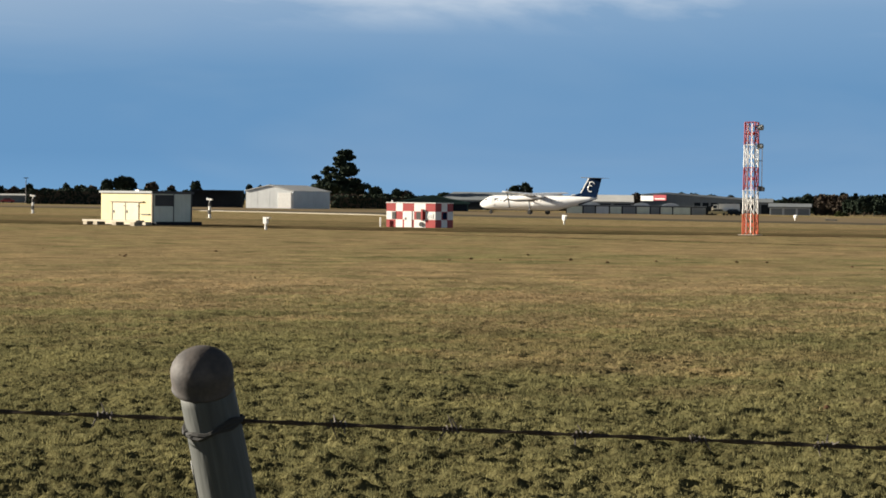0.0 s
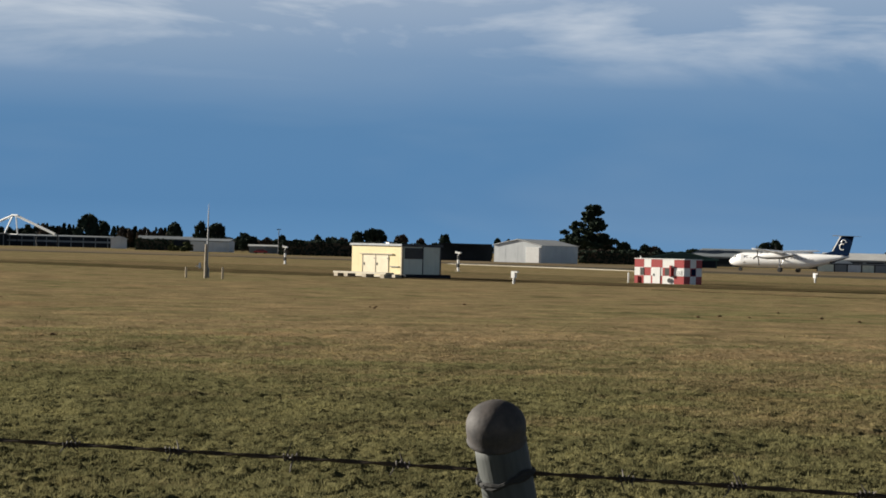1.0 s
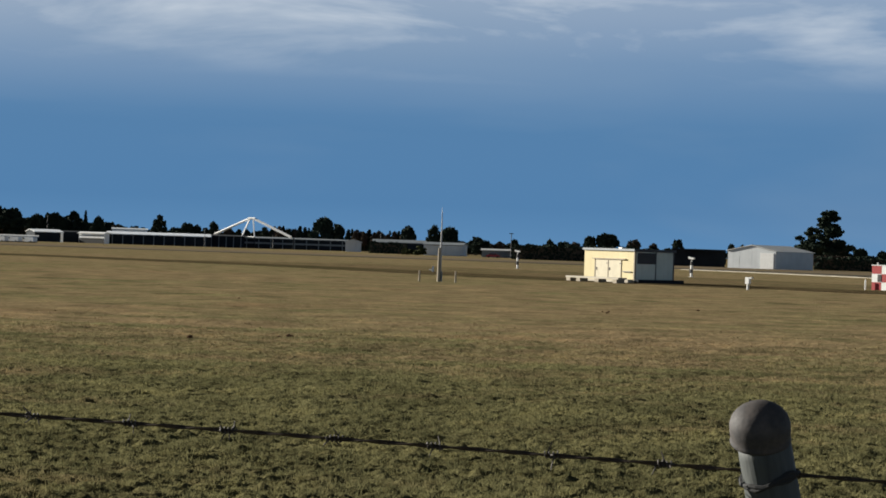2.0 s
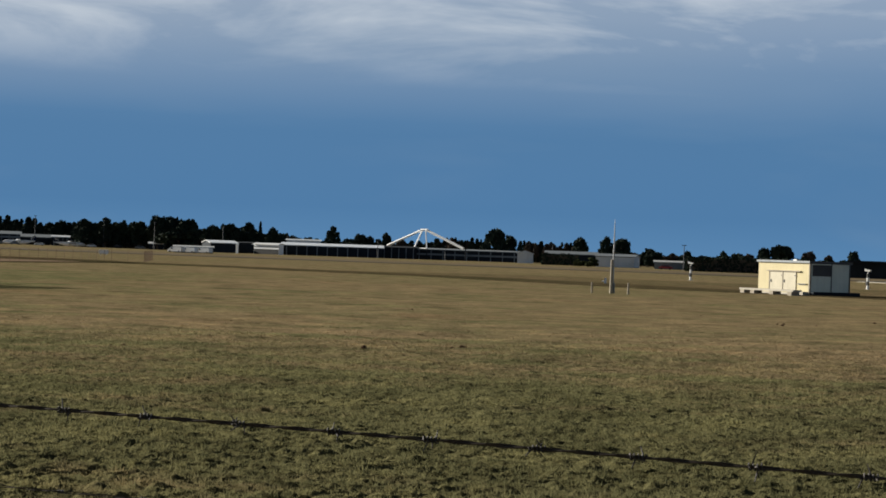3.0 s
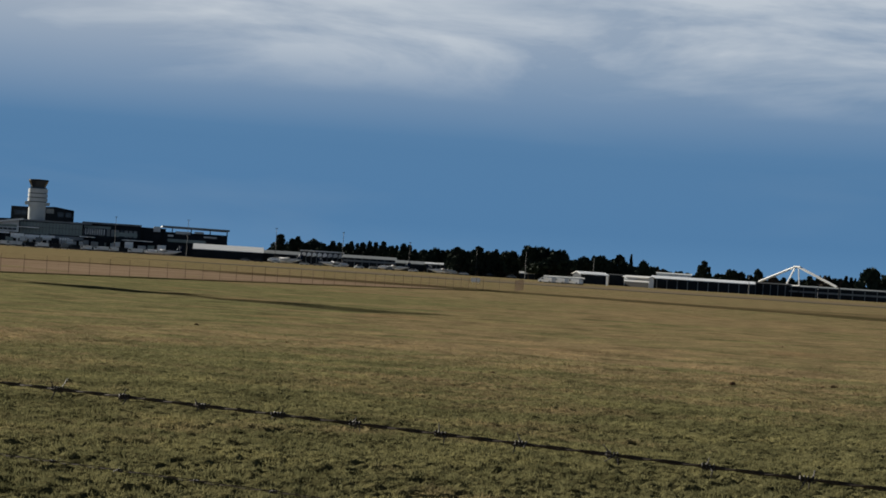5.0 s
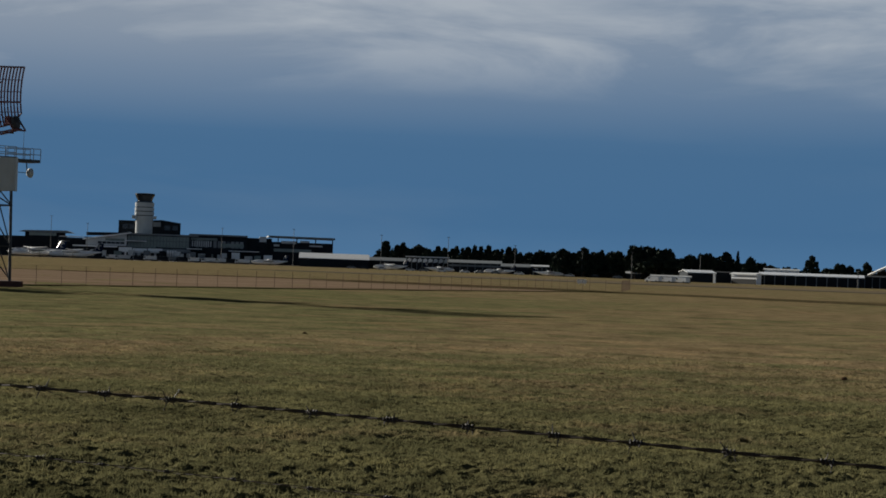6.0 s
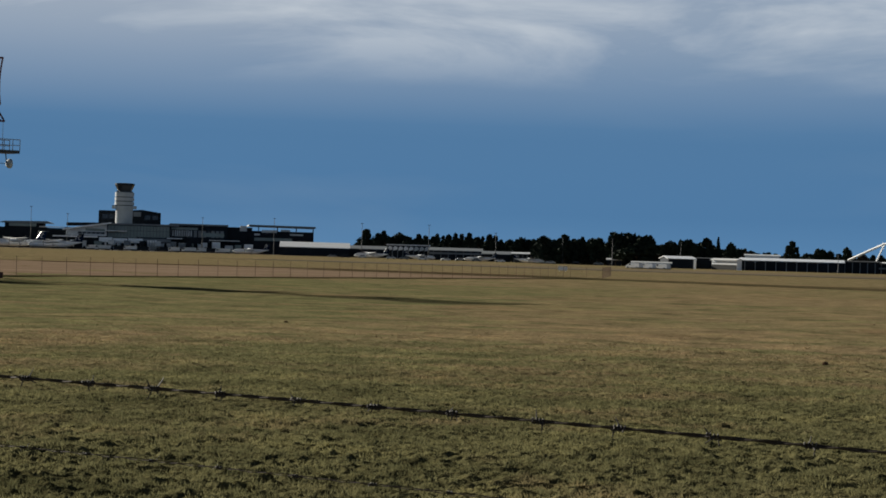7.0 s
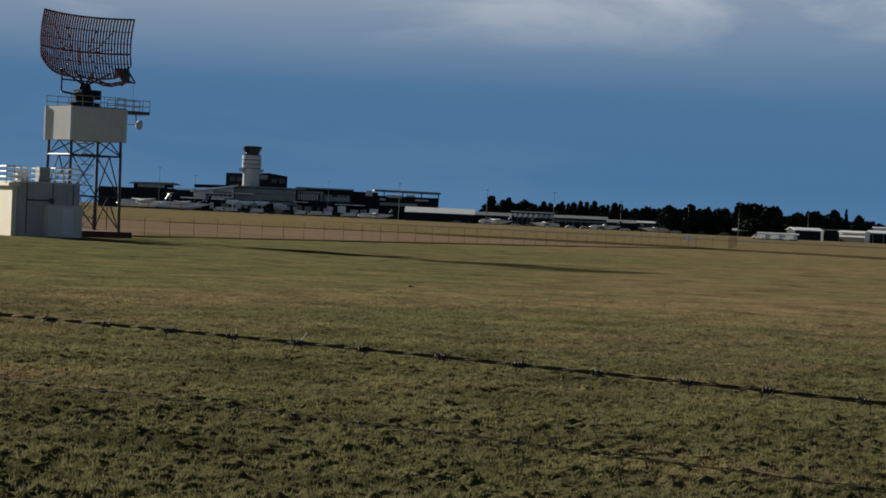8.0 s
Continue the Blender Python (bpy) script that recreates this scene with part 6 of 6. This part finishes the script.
    for i, (z0, z1, r) in enumerate(((0.97, 1.05, 6.0), (1.07, 1.16, 5.7), (1.18, 1.27, 5.7), (1.29, 1.40, 5.6))):
        part("gallery", Shape().lathe([(r, up2(z0)), (r, up2(z1))], 28), TOWER_CONC, c)
        part("window_ring", Shape().lathe([(r - 0.7, up2(z1)), (r - 0.7, up2(z1 + 0.04))], 28), DARK_GLASS, c)
    part("cab", Shape().lathe([(4.0, up2(1.40)), (4.2, up2(1.45)), (5.6, up2(1.58)), (5.7, up2(1.60))], 10), DARK_GLASS, c, "dark flared glass cab")
    part("cab_roof", Shape().lathe([(5.9, up2(1.60)), (5.7, up2(1.64)), (2.0, up2(1.65))], 10), DARK_CLAD, c)
    part("side_balcony", Shape().box(-7.2, -3, up2(0.97), -5.2, 3, up2(1.06)), TOWER_CONC, c)
    part("side_balcony", Shape().box(5.2, -3, up2(0.97), 7.2, 3, up2(1.05)), TOWER_CONC, c)
    podium = thing("tower_podium", placed(-18.3, 1310), "dark office blocks at the control tower's foot", "office block")
    x = lambda az: 1310 * math.tan(radians(az + 18.3))
    up3 = lambda el: 2.6 + 1310 * math.tan(radians(el))
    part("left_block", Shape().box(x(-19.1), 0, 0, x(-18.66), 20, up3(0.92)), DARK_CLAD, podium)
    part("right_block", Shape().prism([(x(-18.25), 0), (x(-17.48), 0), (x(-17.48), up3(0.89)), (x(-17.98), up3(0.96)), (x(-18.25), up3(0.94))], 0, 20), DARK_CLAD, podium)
    part("window_band", Shape().box(x(-18.2), -0.2, up3(0.78), x(-18.0), 0, up3(0.90)), GREY_CLAD, podium)
    for a0, a1 in ((-17.9, -17.75), (-17.7, -17.55), (-19.0, -18.85), (-18.82, -18.7)):
        part("window", Shape().box(x(a0), -0.2, up3(0.70), x(a1), 0, up3(0.82)), DARK_GLASS, podium)


build_terminal()
gabled("white_roofed_hall", -14.32, -12.48, 1150, 34, 0.10, 0.235, DARK_CLAD, BRIGHT, "low dark hall with a broad white roof", category="hall", doors=5)
gabled("grey_hall", -12.6, -11.4, 1180, 20, 0.10, 0.18, DARK_CLAD, GREY_CLAD, "dark hall under the conifers", category="hall", doors=4)


def build_sawtooth_hall():
    """Dark hall whose front carries a row of white pointed bays under a thin white roof edge."""
    d = 1120
    up = lambda el: 2.6 + d * math.tan(radians(el))
    hall = thing("sawtooth_hall", placed(-10.92, d), "dark hall with a row of pointed white bays", "hall")
    half = d * radians(0.56)
    part("wall", Shape().box(-half, 0, 0, half, 22, up(0.22)), DARK_CLAD, hall)
    part("roof_edge", Shape().box(-half - 0.5, -3, up(0.225), half + 0.5, 22.5, up(0.248)), BRIGHT, hall, "thin white roof edge")
    for i in range(8):
        x = -half + 0.4 + i * half / 4
        part("bay", Shape().prism([(x, up(0.08)), (x + half * 0.20, up(0.11)), (x + half * 0.20, up(0.17)), (x + half * 0.09, up(0.205)), (x, up(0.16))], -2.4, -0.1), BRIGHT if i < 5 else LIGHT_CLAD, hall, "white pointed bay")
    for i in range(9):
        part("column", Shape().box(-half + i * half / 4 - 0.15, -2.9, 0, -half + i * half / 4 + 0.15, -2.6, up(0.225)), GREY_CLAD, hall)


build_sawtooth_hall()
gabled("dark_hall", -10.35, -8.95, 1100, 20, 0.12, 0.19, DARK_CLAD, GREY_CLAD, "long dark hall with pale panels", category="hall", posts=7, bands=((0.62, 0.80, GREY_CLAD),))
gabled("low_dark_hall", -8.95, -8.2, 1070, 20, 0.06, 0.13, DARK_CLAD, GREY_CLAD, "low dark hall before the pines", category="hall")
gabled("white_edged_hall", -8.16, -7.70, 1055, 10, 0.09, 0.125, DARK_CLAD, BRIGHT, "low dark hall with a white roof edge", category="hall", posts=4)
gabled("low_dark_hall", -7.75, -6.4, 1060, 20, 0.06, 0.12, DARK_CLAD, DARK_CLAD, "low dark hall before the pines", category="hall", posts=7)
gabled("pale_roofed_shed", -7.50, -6.82, 1000, 10, -0.01, 0.03, GREY_CLAD, PALE_ROOF, "low shed with a pale roof", category="shed", doors=4)
gabled("white_edged_hall", -6.38, -5.54, 1010, 10, 0.06, 0.095, DARK_CLAD, BRIGHT, "low dark hall with a white roof edge", category="hall", posts=6)
gabled("white_edged_hall", -5.64, -5.26, 960, 8, 0.0, 0.035, DARK_CLAD, BRIGHT, "small dark hall with a white roof edge", category="hall")


# apron light poles
def build_pole(az, d, top):
    h = 2.6 + d * math.tan(radians(top))
    p = thing("apron_light_pole", placed(az, d), "tall slim grey apron light pole", "light pole", "apron light poles")
    part("pole", Shape().lathe([(0.18, 0), (0.10, h)], 8), DARK_STEEL, p)
    part("lamp_bar", Shape().box(-0.7, -0.15, h - 0.1, 0.7, 0.15, h + 0.15), DARK_STEEL, p)


for az, top, d in ((-20.84, 0.96, 1180), (-19.9, 0.80, 1190), (-16.38, 0.80, 1180), (-14.49, 0.84, 1160), (-12.16, 0.77, 1120), (-10.38, 0.78, 1080), (-8.6, 0.62, 1040), (-6.82, 0.55, 980), (-5.5, 0.56, 940), (-3.7, 0.5, 900), (2.2, 0.2, 840), (5.05, 0.36, 800), (8.52, 0.44, 690), (0.4, 0.3, 840)):
    build_pole(az, d, top)


# aircraft and vehicles standing on the apron
def park(az, d, turn, scale, label):
    ob = copy_thing(AIRLINER, placed(az, d, turn) @ Matrix.Translation((0, 0, -0.45 * scale)) @ Matrix.Diagonal((scale / 1.04, scale / 1.04, scale / 1.04, 1)))
    ob.name = "parked_airliner"
    tagged(ob, label, "airliner", "aircraft parked on the apron")


park(-21.2, 1160, 20, 1.25, "white airliner parked nose-in beside the terminal")
park(-20.2, 1150, -15, 1.15, "white airliner parked beside the terminal")
park(-15.1, 1120, 5, 0.75, "white turboprop parked on the apron")
park(-11.9, 1040, 15, 0.68, "white turboprop parked before a hall")
park(-10.6, 1020, 190, 0.58, "white turboprop parked before the conifers")
park(-9.0, 1000, 5, 0.58, "white turboprop parked on the far apron")
park(-7.7, 985, 185, 0.55, "small white turboprop on the far apron")
apron_rng = random.Random(8)
for i in range(13):
    az = -19.2 + i * 0.31 + apron_rng.uniform(-0.1, 0.1)
    build_truck(az, apron_rng.uniform(1100, 1180), "service truck standing on the terminal apron", apron_rng.uniform(5, 8), apron_rng.choice((WHITE, LIGHT_CLAD, GREY_CLAD, DARK_CLAD)))
for i in range(16):
    az = -13.0 + i * 0.5 + apron_rng.uniform(-0.15, 0.15)
    build_car(az, apron_rng.uniform(960, 1020), apron_rng.choice((WHITE, LIGHT_CLAD, DARK_CLAD, GREY_CLAD)), "car parked along the far apron", apron_rng.uniform(-10, 10))
solid("marker_board", Shape().box(-0.9, -0.1, 0.3, 0.9, 0.1, 1.1).box(-0.6, -0.06, 0, -0.5, 0.06, 0.3).box(0.5, -0.06, 0, 0.6, 0.06, 0.3), WHITE, placed(-6.82, 420), "small white marker board on the runway edge", "marker board")


# clods of earth thrown up here and there on the turf
CLOD_AT = [(38.7, 97.0), (37.1, 87.9), (37.2, 84.1), (40.7, 86.7), (44.3, 92.1), (44.0, 85.4), (45.6, 85.6), (13.9, 24.4), (46.9, 80.4), (46.3, 77.0), (24.1, 100.6), (31.8, 89.0), (33.5, 90.9), (34.3, 89.3), (17.9, 91.4), (18.2, 94.0), (18.9, 96.1), (20.3, 95.7), (-0.0, 56.5), (16.5, 104.6), (-6.4, 54.6), (2.2, 97.2), (2.7, 59.2), (-6.0, 54.0), (-19.2, 75.7), (-19.2, 75.8), (2.4, 58.3), (2.8, 59.3)]
clod_rng = random.Random(17)
for x, y in CLOD_AT:
    d = math.hypot(x, y)
    r = clod_rng.uniform(0.045, 0.08) * (1.0 if d > 50 else 0.7)
    shape = Shape().lathe([(r * 0.9, -0.05), (r, r * 0.25), (r * 0.8, r * 0.6), (r * 0.35, r * 0.9), (0.01, r)], 9)
    shape.v = [(px * (1 + 0.3 * noise.noise(Vector((px, py, pz)) * 9 + Vector((x, y, 0)))), py * 1.3, pz) for px, py, pz in shape.v]
    solid("earth_clod", shape, EARTH, pose(x, y, lump(Vector((x, y, 0)), d), 0, 0, clod_rng.uniform(0, 360)), "dark clod of damp earth on the turf", "clod", "earth clods on the field")
